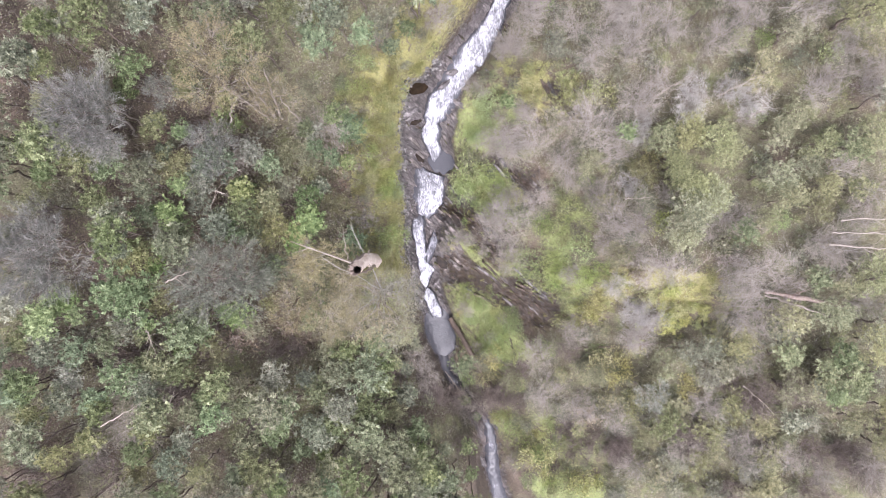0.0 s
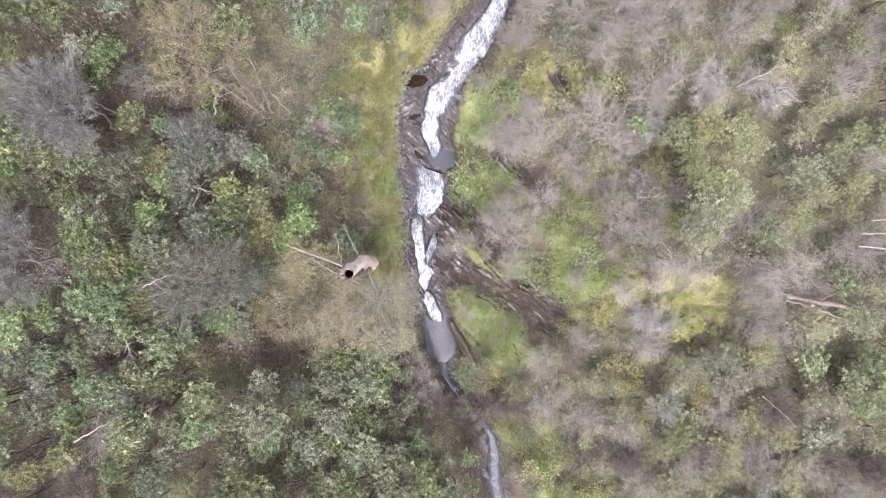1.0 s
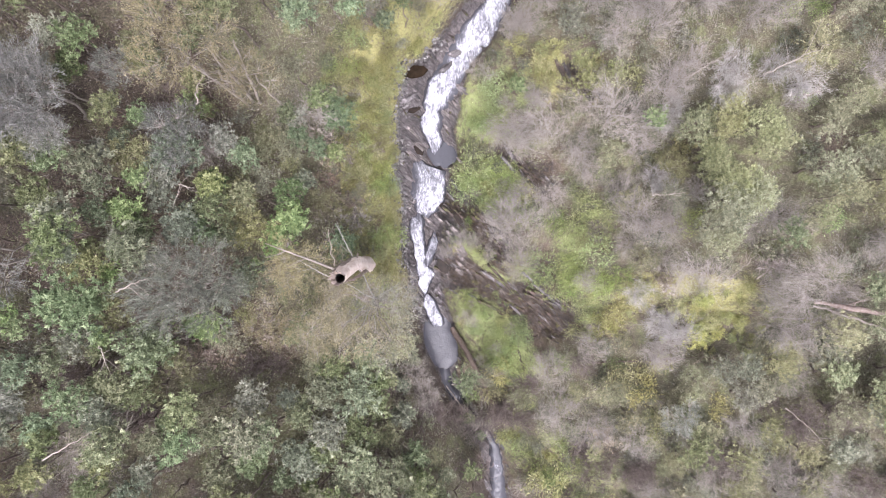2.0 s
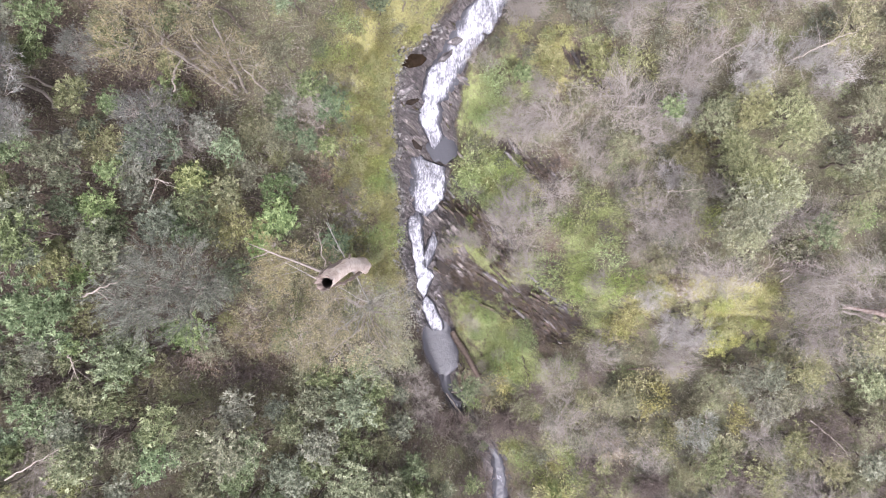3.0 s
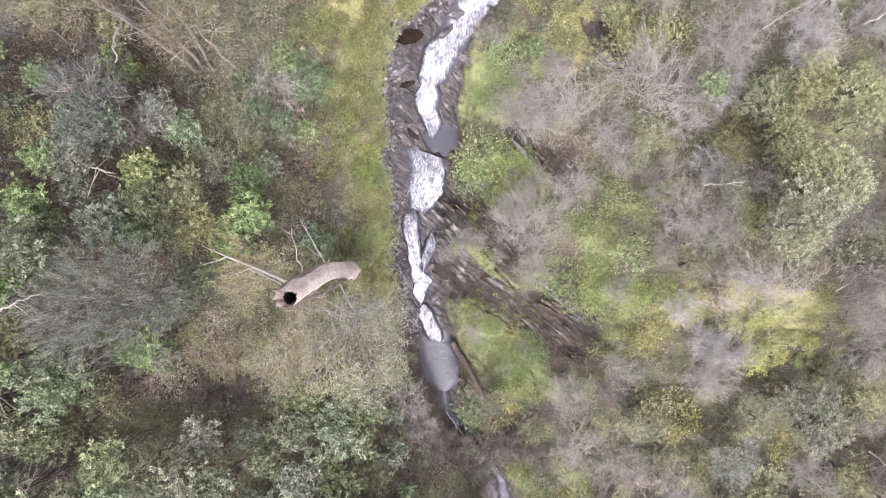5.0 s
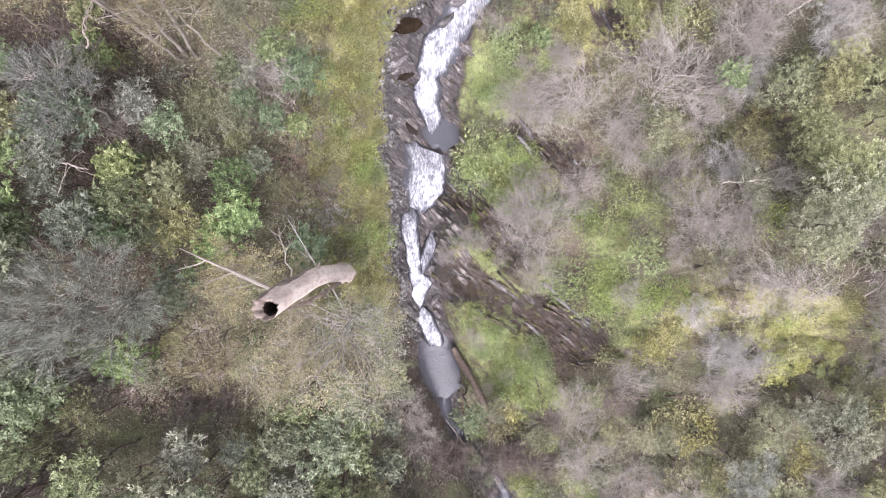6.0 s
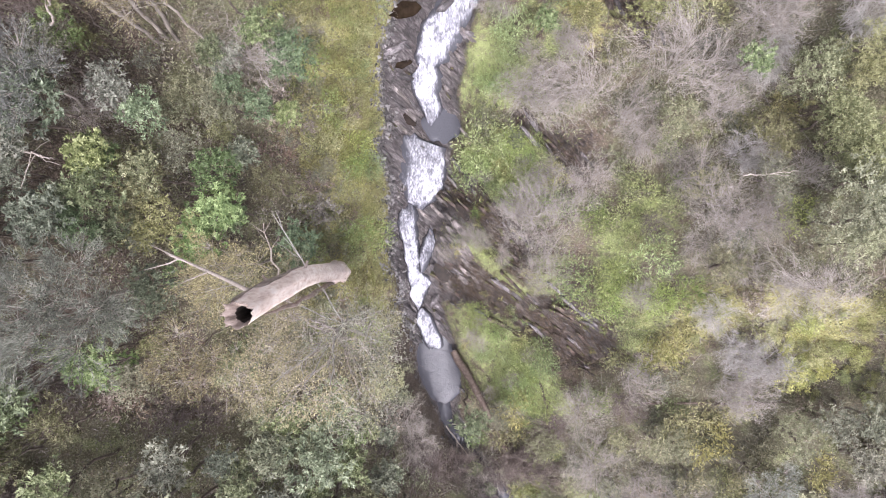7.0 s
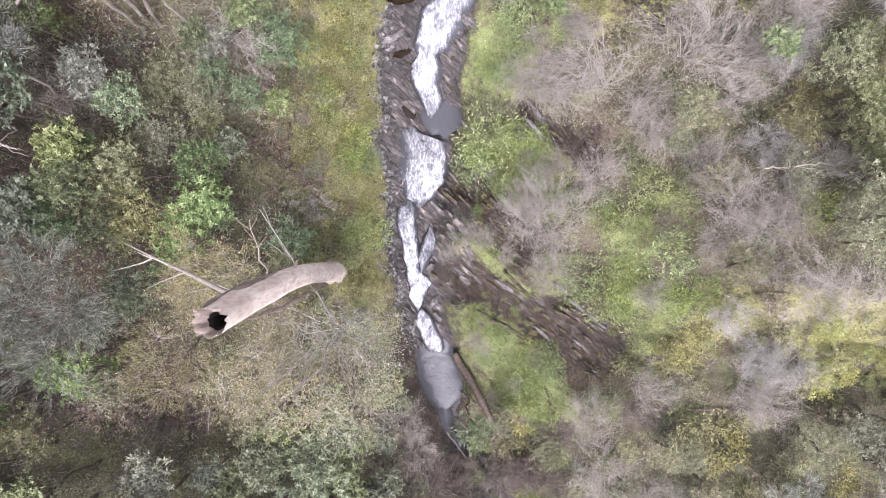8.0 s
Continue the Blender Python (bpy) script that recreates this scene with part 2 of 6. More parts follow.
def ground_material():
    m, n, l, p = shader("hillside")

    def cover(name):
        a = n.new("ShaderNodeAttribute")
        a.attribute_name = name
        return a.outputs["Fac"]

    fine, mid, big = noise_node(n, l, 15, 10, 0.82), noise_node(n, l, 3.2, 6), noise_node(n, l, 0.5, 4)
    soil = ramp(n, ((0.34, (0.016, 0.012, 0.009)), (0.5, (0.085, 0.065, 0.05)), (0.68, (0.29, 0.24, 0.195))))
    l.new(fine.outputs["Fac"], soil.inputs["Fac"])
    green = ramp(n, ((0.34, (0.05, 0.065, 0.022)), (0.5, (0.20, 0.23, 0.095)), (0.66, (0.42, 0.46, 0.22))))
    l.new(fine.outputs["Fac"], green.inputs["Fac"])
    yellow = ramp(n, ((0.36, (0.055, 0.048, 0.02)), (0.5, (0.29, 0.275, 0.11)), (0.66, (0.52, 0.50, 0.25))))
    l.new(fine.outputs["Fac"], yellow.inputs["Fac"])
    herb = ramp(n, ((0.34, (0.035, 0.033, 0.02)), (0.5, (0.115, 0.108, 0.068)), (0.66, (0.30, 0.28, 0.20))))
    l.new(fine.outputs["Fac"], herb.inputs["Fac"])
    layers = noise_node(n, l, 4.0, 9, 0.75, stretch=((2.0, 0.3, 0.8), (0, 0, radians(-43))))
    blocks, cracks = fractured(n, l, 1.5, ((1.9, 0.55, 0.8), (0, 0, radians(-43))))
    stone = ramp(n, ((0.36, (0.012, 0.009, 0.007)), (0.5, (0.07, 0.055, 0.048)), (0.62, (0.155, 0.135, 0.128)), (0.76, (0.32, 0.30, 0.295))))
    l.new(layers.outputs["Fac"], stone.inputs["Fac"])
    slate = ramp(n, ((0.36, (0.02, 0.017, 0.018)), (0.5, (0.10, 0.09, 0.092)), (0.62, (0.20, 0.185, 0.19)), (0.76, (0.36, 0.345, 0.35))))
    l.new(layers.outputs["Fac"], slate.inputs["Fac"])

    def edge(mask, soft=0.22):
        """Breaks the border of a cover up with noise."""
        v = math_node(n, l, "ADD", mask, math_node(n, l, "MULTIPLY", math_node(n, l, "SUBTRACT", mid.outputs["Fac"], 0.5), 1.3))
        v = math_node(n, l, "SUBTRACT", v, 0.5 - soft / 2)
        return math_node(n, l, "DIVIDE", v, soft, True)

    c = mix_color(n, l, edge(cover("herb"), 0.5), soil.outputs["Color"], herb.outputs["Color"])
    fleck = noise_node(n, l, 0.9, 5, 0.65, stretch=((1, 1, 1), (0, 0, 0.4)))
    fr = ramp(n, ((0.52, (0, 0, 0)), (0.62, (1, 1, 1))))
    l.new(fleck.outputs["Fac"], fr.inputs["Fac"])
    c = mix_color(n, l, math_node(n, l, "MULTIPLY", fr.outputs["Color"], math_node(n, l, "MULTIPLY", cover("herb"), 0.6, True)), c, green.outputs["Color"])
    c = mix_color(n, l, edge(cover("moss"), 0.35), c, green.outputs["Color"])
    c = mix_color(n, l, edge(cover("yellow"), 0.35), c, yellow.outputs["Color"])
    stone_mask = edge(cover("stone"))
    bare_rock = mix_color(n, l, cover("brown"), slate.outputs["Color"], stone.outputs["Color"])
    bare_rock = mix_color(n, l, 1.0, mix_color(n, l, 1.0, bare_rock, blocks, "MULTIPLY"), cracks, "MULTIPLY")
    c = mix_color(n, l, stone_mask, c, bare_rock)
    tone = ramp(n, ((0.3, (0.7, 0.7, 0.7)), (0.7, (1.15, 1.12, 1.08))))
    l.new(big.outputs["Fac"], tone.inputs["Fac"])
    c = mix_color(n, l, 1.0, c, tone.outputs["Color"], "MULTIPLY")
    l.new(c, p.inputs["Base Color"])
    wet = n.new("ShaderNodeMapRange")
    wet.inputs["To Min"].default_value, wet.inputs["To Max"].default_value = 0.95, 0.38
    l.new(stone_mask, wet.inputs["Value"])
    l.new(wet.outputs[0], p.inputs["Roughness"])
    h = math_node(n, l, "ADD", math_node(n, l, "MULTIPLY", fine.outputs["Fac"], 0.35), math_node(n, l, "ADD", mid.outputs["Fac"], math_node(n, l, "MULTIPLY", math_node(n, l, "MULTIPLY", layers.outputs["Fac"], stone_mask), 1.5)))
    bump(n, l, h, 0.9, 0.10, p)
    return m


def water_material():
    """Torn white foam over dark, rippled water; the foam attribute says how broken the water is."""
    m, n, l, p = shader("rushing_water")
    a = n.new("ShaderNodeAttribute")
    a.attribute_name = "foam"
    uv = n.new("ShaderNodeUVMap")
    mp = n.new("ShaderNodeMapping")
    mp.inputs["Scale"].default_value = (1.7, 0.85, 1)
    l.new(uv.outputs[0], mp.inputs["Vector"])
    streak, fleck, thread = (n.new("ShaderNodeTexNoise") for _ in range(3))
    for t, s, d in ((streak, 1.1, 6), (fleck, 5.0, 8), (thread, 11.0, 8)):
        t.inputs["Scale"].default_value, t.inputs["Detail"].default_value, t.inputs["Roughness"].default_value = s, d, 0.62
        t.inputs["Distortion"].default_value = 0.5
        l.new(mp.outputs[0], t.inputs["Vector"])
    v = math_node(n, l, "ADD", a.outputs["Fac"], math_node(n, l, "MULTIPLY", math_node(n, l, "SUBTRACT", streak.outputs["Fac"], 0.5), 2.2))
    v = math_node(n, l, "ADD", v, math_node(n, l, "MULTIPLY", math_node(n, l, "SUBTRACT", fleck.outputs["Fac"], 0.5), 2.0))
    v = math_node(n, l, "ADD", v, math_node(n, l, "MULTIPLY", math_node(n, l, "SUBTRACT", thread.outputs["Fac"], 0.5), 1.2))
    mask = math_node(n, l, "MULTIPLY", math_node(n, l, "SUBTRACT", v, 0.12), 1.15, True)
    p.inputs["Base Color"].default_value = (0.07, 0.07, 0.08, 1)
    p.inputs["Roughness"].default_value, p.inputs["IOR"].default_value = 0.14, 1.33
    p.inputs["Specular IOR Level"].default_value = 0.4
    foam = n.new("ShaderNodeBsdfPrincipled")
    foam.inputs["Roughness"].default_value = 0.6
    fr = ramp(n, ((0.05, (0.13, 0.13, 0.155)), (0.40, (0.30, 0.30, 0.335)), (0.9, (0.63, 0.63, 0.65))))
    l.new(math_node(n, l, "MULTIPLY", math_node(n, l, "SUBTRACT", v, 0.1), 0.6, True), fr.inputs["Fac"])
    l.new(fr.outputs["Color"], foam.inputs["Base Color"])
    foam.inputs["Subsurface Weight"].default_value = 0.0
    bump(n, l, fleck.outputs["Fac"], 0.5, 0.10, foam)
    ripple = n.new("ShaderNodeTexNoise")
    ripple.inputs["Scale"].default_value, ripple.inputs["Detail"].default_value, ripple.inputs["Distortion"].default_value = 4.5, 4, 1.6
    tc = n.new("ShaderNodeTexCoord")
    l.new(tc.outputs["Object"], ripple.inputs["Vector"])
    bump(n, l, ripple.outputs["Fac"], 0.5, 0.04, p)
    mx = n.new("ShaderNodeMixShader")
    l.new(mask, mx.inputs[0])
    l.new(p.outputs[0], mx.inputs[1])
    l.new(foam.outputs[0], mx.inputs[2])
    l.new(mx.outputs[0], n["Material Output"].inputs["Surface"])
    return m


HILL, WATER = ground_material(), water_material()
LEAF = {
    "e": foliage("greygreen_leaf", (0.03, 0.037, 0.015), (0.146, 0.165, 0.084), (0.34, 0.365, 0.225), rough=0.66, through_light=0.14),
    "d": foliage("dark_leaf", (0.026, 0.034, 0.014), (0.115, 0.145, 0.066), (0.31, 0.355, 0.21), rough=0.64, through_light=0.14),
    "s": foliage("silver_leaf", (0.06, 0.062, 0.045), (0.20, 0.204, 0.155), (0.39, 0.395, 0.315), rough=0.7, hue=0.01, sat=(0.85, 0.3)),
    "t": foliage("blue_green_leaf", (0.045, 0.06, 0.036), (0.146, 0.196, 0.105), (0.34, 0.41, 0.26), rough=0.7, hue=0.02, sat=(0.9, 0.3)),
    "g": foliage("grey_needle", (0.065, 0.065, 0.052), (0.18, 0.182, 0.153), (0.36, 0.36, 0.31), rough=0.75),
    "o": foliage("olive_leaf", (0.055, 0.052, 0.022), (0.16, 0.158, 0.085), (0.33, 0.325, 0.20), rough=0.65, hue=0.03),
    "y": foliage("ochre_leaf", (0.075, 0.066, 0.04), (0.222, 0.196, 0.105), (0.43, 0.39, 0.235), rough=0.7, hue=0.02, sat=(0.95, 0.15)),
    "f": foliage("fresh_leaf", (0.045, 0.07, 0.022), (0.15, 0.21, 0.08), (0.36, 0.44, 0.21), rough=0.7, hue=0.02, sat=(0.8, 0.3)),
    "p": foliage("sage_leaf", (0.085, 0.088, 0.04), (0.255, 0.262, 0.14), (0.46, 0.465, 0.28), rough=0.75, spread=0.3, hue=0.03, sat=(0.75, 0.4)),
    "m": foliage("grass_blade", (0.08, 0.108, 0.034), (0.25, 0.315, 0.115), (0.48, 0.55, 0.25), rough=0.8, hue=0.05, spread=0.45, sat=(0.8, 0.35), through_light=0.3),
    "M": foliage("yellow_moss_blade", (0.10, 0.095, 0.034), (0.325, 0.315, 0.115), (0.54, 0.53, 0.245), rough=0.85, hue=0.03, spread=0.5, sat=(0.75, 0.25), through_light=0.3),
    "Y": foliage("yellow_flower", (0.15, 0.16, 0.05), (0.35, 0.365, 0.125), (0.56, 0.57, 0.25), rough=0.8, hue=0.03, spread=0.3, sat=(0.75, 0.3), through_light=0.3),
    "h": foliage("herb_leaf", (0.045, 0.047, 0.024), (0.145, 0.145, 0.082), (0.32, 0.318, 0.205), rough=0.7),
    "r": foliage("dry_leaf", (0.06, 0.042, 0.032), (0.20, 0.155, 0.12), (0.43, 0.37, 0.31), rough=0.85, through_light=0.05),
}
WET_FERN = foliage("wet_dead_fern", (0.028, 0.018, 0.013), (0.085, 0.06, 0.046), (0.22, 0.175, 0.145), rough=0.6, through_light=0.05)
TWIG = twig("bare_twig", (0.205, 0.18, 0.157), (0.40, 0.366, 0.33), spread=0.25)
BROWN_TWIG = twig("dark_brown_twig", (0.06, 0.045, 0.038), (0.24, 0.195, 0.175))
WHITE_TWIG = twig("bleached_twig", (0.24, 0.22, 0.20), (0.56, 0.53, 0.50))
BARK = bark("rough_bark", (0.05, 0.038, 0.03), (0.14, 0.11, 0.09), (0.27, 0.23, 0.2))
PALE_BARK = bark("pale_smooth_bark", (0.15, 0.125, 0.105), (0.27, 0.235, 0.20), (0.41, 0.365, 0.33))
DEADWOOD = bark("bleached_deadwood", (0.50, 0.36, 0.305), (0.80, 0.68, 0.62), (0.88, 0.82, 0.785), scale=3.2, spread=0.0, stretch=((1, 1, 4.5), (0, 0, 0)))
RED_WOOD = bark("reddish_split_wood", (0.11, 0.08, 0.066), (0.23, 0.175, 0.15), (0.38, 0.31, 0.28), scale=4)
LOG_BARK = bark("brown_log_bark", (0.045, 0.032, 0.026), (0.12, 0.088, 0.07), (0.22, 0.175, 0.15), scale=3)
# wood colour darkened to stand for the shade inside the hollow trunk
HOLLOW_SHADE = bark("shaded_hollow", (0.014, 0.010, 0.008), (0.045, 0.034, 0.028), (0.11, 0.085, 0.072))
GREY_ROCK = rock("wet_grey_rock", (0.025, 0.022, 0.023), (0.135, 0.124, 0.128), (0.35, 0.33, 0.335), rough=0.52, turn=0.0)
SHELF_ROCK = rock("damp_lilac_grey_rock", (0.05, 0.042, 0.04), (0.19, 0.168, 0.16), (0.40, 0.37, 0.36), rough=0.6, turn=0.0)
BROWN_ROCK = rock("wet_brown_rock", (0.014, 0.009, 0.007), (0.055, 0.038, 0.03), (0.20, 0.16, 0.14), rough=0.68, moss=0.3, turn=0.0)
SNAG_BARK = bark("weathered_grey_bark", (0.10, 0.075, 0.06), (0.27, 0.215, 0.185), (0.44, 0.37, 0.33), scale=3, spread=0.0)
RUBBLE = twig("mixed_rubble", (0.03, 0.026, 0.026), (0.50, 0.48, 0.47), rough=0.7)
PALE_STONE = rock("pale_stone", (0.08, 0.075, 0.07), (0.24, 0.23, 0.22), (0.45, 0.44, 0.42), rough=0.6, scale=4)


def tea_water():
    """Still, peat-brown water in the rock pockets."""
    m, n, l, p = shader("peaty_water")
    tone = noise_node(n, l, 2.5, 4)
    r = ramp(n, ((0.35, (0.010, 0.007, 0.005)), (0.65, (0.028, 0.019, 0.013))))
    l.new(tone.outputs["Fac"], r.inputs["Fac"])
    l.new(r.outputs["Color"], p.inputs["Base Color"])
    p.inputs["Roughness"].default_value, p.inputs["IOR"].default_value = 0.06, 1.33
    bump(n, l, noise_node(n, l, 9, 3).outputs["Fac"], 0.3, 0.01, p)
    return m


PEATY = tea_water()

# ---- mesh helpers ----
rng = np.random.default_rng(7)


def mesh(name, verts, faces, material):
    me = bpy.data.meshes.new(name)
    me.from_pydata([tuple(v) for v in verts] if not isinstance(verts, np.ndarray) else verts.tolist(), [], faces if isinstance(faces, list) else faces.tolist())
    me.materials.append(material)
    return me


def smooth(me):
    me.polygons.foreach_set("use_smooth", [True] * len(me.polygons))
    return me


def part(name, me, parent, label=""):
    ob = new(name, me)
    ob.parent = parent
    if label:
        ob["label"] = label
    return ob


def unit(v):
    return v / np.maximum(1e-9, np.linalg.norm(v, axis=-1, keepdims=True))


def height(x, y):
    """The ground's height at one place, with its lumps."""
    z, d = lie(np.array([x]), np.array([y]))
    return float(z[0]) + lumps(x, y, float(d[0]))


def lumps(x, y, d):
    near = 1 if abs(d) < 1.5 else 0
    out = min(1.0, max(0.0, (abs(d) - 1.2) / 2))
    v = 0.45 * out * noise.noise((x * 0.35, y * 0.35, 3)) + 0.22 * (0.4 + out) * noise.noise((x * 1.1, y * 1.1, 7)) + 0.08 * noise.noise((x * 3.1, y * 3.1, 1))
    # tilted beds of rock that cross the channel
    bed = (x * 0.73 + y * 0.68) * 1.7 + 0.5 * noise.noise((x * 0.8, y * 0.8, 5))
    rocky = max(0.0, 1 - max(0.0, abs(d - 0.6) - 1.6) / 1.5)
    step = (bed % 1.0)
    fine_bed = (bed * 3.3 + 0.8 * noise.noise((x * 1.7, y * 1.7, 8))) % 1.0
    return v + rocky * (0.34 * (abs(step - 0.7) - 0.25) + 0.12 * (abs(fine_bed - 0.6) - 0.25) + 0.16 * noise.noise((x * 2.2, y * 2.2, 12))
                       + 0.30 * (0.5 - abs(noise.noise(((x * 0.73 - y * 0.68) * 0.6, (x * 0.68 + y * 0.73) * 1.9, 21)))) * min(1.0, abs(d)))


class Shape:
    """Gathers tubes and leaves into one mesh."""

    def __init__(self):
        self.v, self.f, self.n, self.tints = [], [], 0, {}

    def put(self, verts, faces, tint=None):
        if tint is not None:
            self.tints[self.n] = np.repeat(tint, len(verts) // len(tint))
        verts, faces = np.asarray(verts, float), np.asarray(faces, int)
        self.v.append(verts)
        self.f.extend((faces + self.n).tolist())
        self.n += len(verts)

    def tube(self, pts, radii, sides=6, cap=True):
        pts = np.asarray(pts, float)
        t = unit(np.gradient(pts, axis=0))
        ref = np.array([0.0, 0, 1]) if abs(t[0][2]) < 0.9 else np.array([1.0, 0, 0])
        a = unit(np.cross(t, ref))
        b = np.cross(t, a)
        ang = np.arange(sides) * 2 * math.pi / sides
        ring = a[:, None] * np.cos(ang)[None, :, None] + b[:, None] * np.sin(ang)[None, :, None]
        verts = (pts[:, None] + ring * np.asarray(radii)[:, None, None]).reshape(-1, 3)
        k = len(pts)
        faces = [[i * sides + j, i * sides + (j + 1) % sides, (i + 1) * sides + (j + 1) % sides, (i + 1) * sides + j] for i in range(k - 1) for j in range(sides)]
        self.v.append(verts)
        self.f.extend([[q + self.n for q in f] for f in faces])
        if cap:
            self.f.append([self.n + (k - 1) * sides + j for j in range(sides)])
        self.n += len(verts)

    def leaves(self, at, way, length, width, droop=0.0, up=0.6, tint=None):
        """Lance-shaped leaves, each one quad folded a little along its rib."""
        n = len(at)
        way = unit(way)
        ref = unit(np.array([0, 0, up]) + rng.normal(0, 0.35, (n, 3)))
        side = unit(np.cross(way, ref))
        length, width = np.broadcast_to(length, (n,))[:, None], np.broadcast_to(width, (n,))[:, None]
        mid = at + way * length * 0.45
        tip = at + way * length - np.array([0, 0, 1]) * length * droop
        verts = np.stack([at, mid + side * width / 2, tip, mid - side * width / 2], 1).reshape(-1, 3)
        self.put(verts, np.arange(4 * n).reshape(n, 4), tint)

    def leaflets(self, at, way, length, width, tint=None):
        """Small pointed leaves that face upwards, one triangle each."""
        n = len(at)
        way = unit(way)
        side = unit(np.cross(way, unit(np.array([0, 0, 0.8]) + rng.normal(0, 0.4, (n, 3)))))
        length, width = np.broadcast_to(length, (n,))[:, None], np.broadcast_to(width, (n,))[:, None]
        verts = np.stack([at - side * width / 2, at + side * width / 2, at + way * length], 1).reshape(-1, 3)
        self.put(verts, np.arange(3 * n).reshape(n, 3), tint)

    def blades(self, at, way, length, width, tint=None):
        """Thin pointed blades or needles, one triangle each."""
        n = len(at)
        way = unit(way)
        side = unit(np.cross(way, rng.normal(0, 1, (n, 3))))
        length, width = np.broadcast_to(length, (n,))[:, None], np.broadcast_to(width, (n,))[:, None]
        verts = np.stack([at - side * width / 2, at + side * width / 2, at + way * length], 1).reshape(-1, 3)
        self.put(verts, np.arange(3 * n).reshape(n, 3), tint)

    def mesh(self, name, material):
        me = mesh(name, np.concatenate(self.v), self.f, material)
        tint = np.full(self.n, 0.45)
        for start, values in self.tints.items():
            tint[start:start + len(values)] = values
        me.attributes.new("tint", "FLOAT", "POINT").data.foreach_set("value", tint)
        return me


def bough(a, b, steps=5, sag=0.0, wander=0.1):
    """A crooked line from a to b."""
    a, b = np.array(a, float), np.array(b, float)
    t = np.linspace(0, 1, steps)[:, None]
    size = np.linalg.norm(b - a)
    p = a + (b - a) * t + rng.normal(0, wander * size * 0.35, (steps, 3)) * (np.sin(t * math.pi))
    p[:, 2] += sag * size * np.sin(t[:, 0] * math.pi)
    return p


# ---- ground: one sheet from the stream to the horizon ----
def build_ground():
    def axis(fine_a, fine_b, fine, mid_a, mid_b, mid):
        inner = np.concatenate([np.arange(mid_a, fine_a, mid), np.arange(fine_a, fine_b, fine), np.arange(fine_b, mid_b + mid / 2, mid)])
        far = np.array([2, 5, 9, 15, 25, 40, 70, 120, 220, 450, 900, 1800])
        return np.concatenate([inner[0] - far[::-1], inner, inner[-1] + far])

    xs, ys = axis(-4.4, 4.6, 0.1, -33, 33, 0.4), axis(-11, 14, 0.12, -24, 24, 0.35)
    gx, gy = np.meshgrid(xs, ys)
    z, d = lie(gx, gy)
    z = np.minimum(z, 90)
    flat = gx.ravel(), gy.ravel(), d.ravel()
    rough = np.array([lumps(a, b, c) if abs(a) < 60 and abs(b) < 60 else 2.5 * noise.noise((a * 0.02, b * 0.02, 0)) for a, b, c in zip(*flat)])
    verts = np.stack([gx.ravel(), gy.ravel(), z.ravel() + rough], 1)
    ny, nx = gx.shape
    idx = np.arange(ny * nx).reshape(ny, nx)
    faces = np.stack([idx[:-1, :-1], idx[:-1, 1:], idx[1:, 1:], idx[1:, :-1]], -1).reshape(-1, 4)
    me = smooth(mesh("ground", verts, faces, HILL))
    # which cover grows where
    jit = rng.normal(0, 0.5, (2, len(verts)))
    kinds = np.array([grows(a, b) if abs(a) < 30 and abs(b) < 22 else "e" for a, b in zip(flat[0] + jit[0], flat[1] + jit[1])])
    gully_mask = gully(gx, gy)[0].ravel()
    left, right = np.interp(flat[1], BANK_Y, BANK_L), np.interp(flat[1], BANK_Y, BANK_R)
    inside = np.where(flat[2] < 0, flat[2] + left, right - flat[2])
    stone = np.clip(np.maximum(np.maximum(0.5 + inside * 1.6, gully_mask * 1.3 - 0.1), (kinds == "k") * 0.55), 0, 1)
    # the bare shelf between the two gullies
    shelf = np.clip(2.2 - np.abs(flat[2] - 1.9) * 1.1, 0, 1) * np.clip((4.6 - flat[1]) * 1.5, 0, 1) * np.clip((flat[1] + 3.4) * 1.5, 0, 1) * (flat[2] > 0)
    stone = np.maximum(stone, shelf * 0.8)
    strip = np.exp(-((-flat[2] - left - 1.7) / 1.6) ** 2) * np.clip((flat[1] + 6) / 2, 0, 1)
    moss = np.isin(kinds, ["m"]).astype(float) * 0.85
    # mossy ledge between the two gullies
    s, side = along(flat[0], flat[1], (1.3, 0.3), (4.6, -2.6))
    ledge = np.exp(-(side / 0.4) ** 2) * ((s > 0) & (s < 1))
    moss = np.maximum(moss, ledge * 0.8)
    yellow = np.maximum((kinds == "M") * 0.75, strip * 0.95)
    herb = np.isin(kinds, ["h", "p", "o", "y", "e", "w"]) * 0.75 + (kinds == "b") * 0.6
    near_right = (flat[2] > 0) & (flat[2] < 5) & (flat[1] > -9) & (flat[1] < 12)
    moss = np.maximum(moss, near_right * 0.45)
    stone = np.where(ledge > 0.4, 0.2, stone)

    def soften(a):
        a = a.reshape(ny, nx).astype(float)
        for _ in range(3):
            a[1:-1, 1:-1] = (a[1:-1, 1:-1] * 2 + a[:-2, 1:-1] + a[2:, 1:-1] + a[1:-1, :-2] + a[1:-1, 2:]) / 6
        return a.ravel()

    for name, a in (("moss", moss), ("yellow", yellow), ("herb", herb), ("stone", stone), ("brown", np.clip(gully_mask * 1.6 + (flat[2] > right) - 1.2 * shelf, 0, 1))):
        at = me.attributes.new(name, "FLOAT", "POINT")
        at.data.foreach_set("value", soften(a))
    tagged(new("ground", me), "steep mossy hillside with leaf litter and wet rock", "ground", kind="structure")


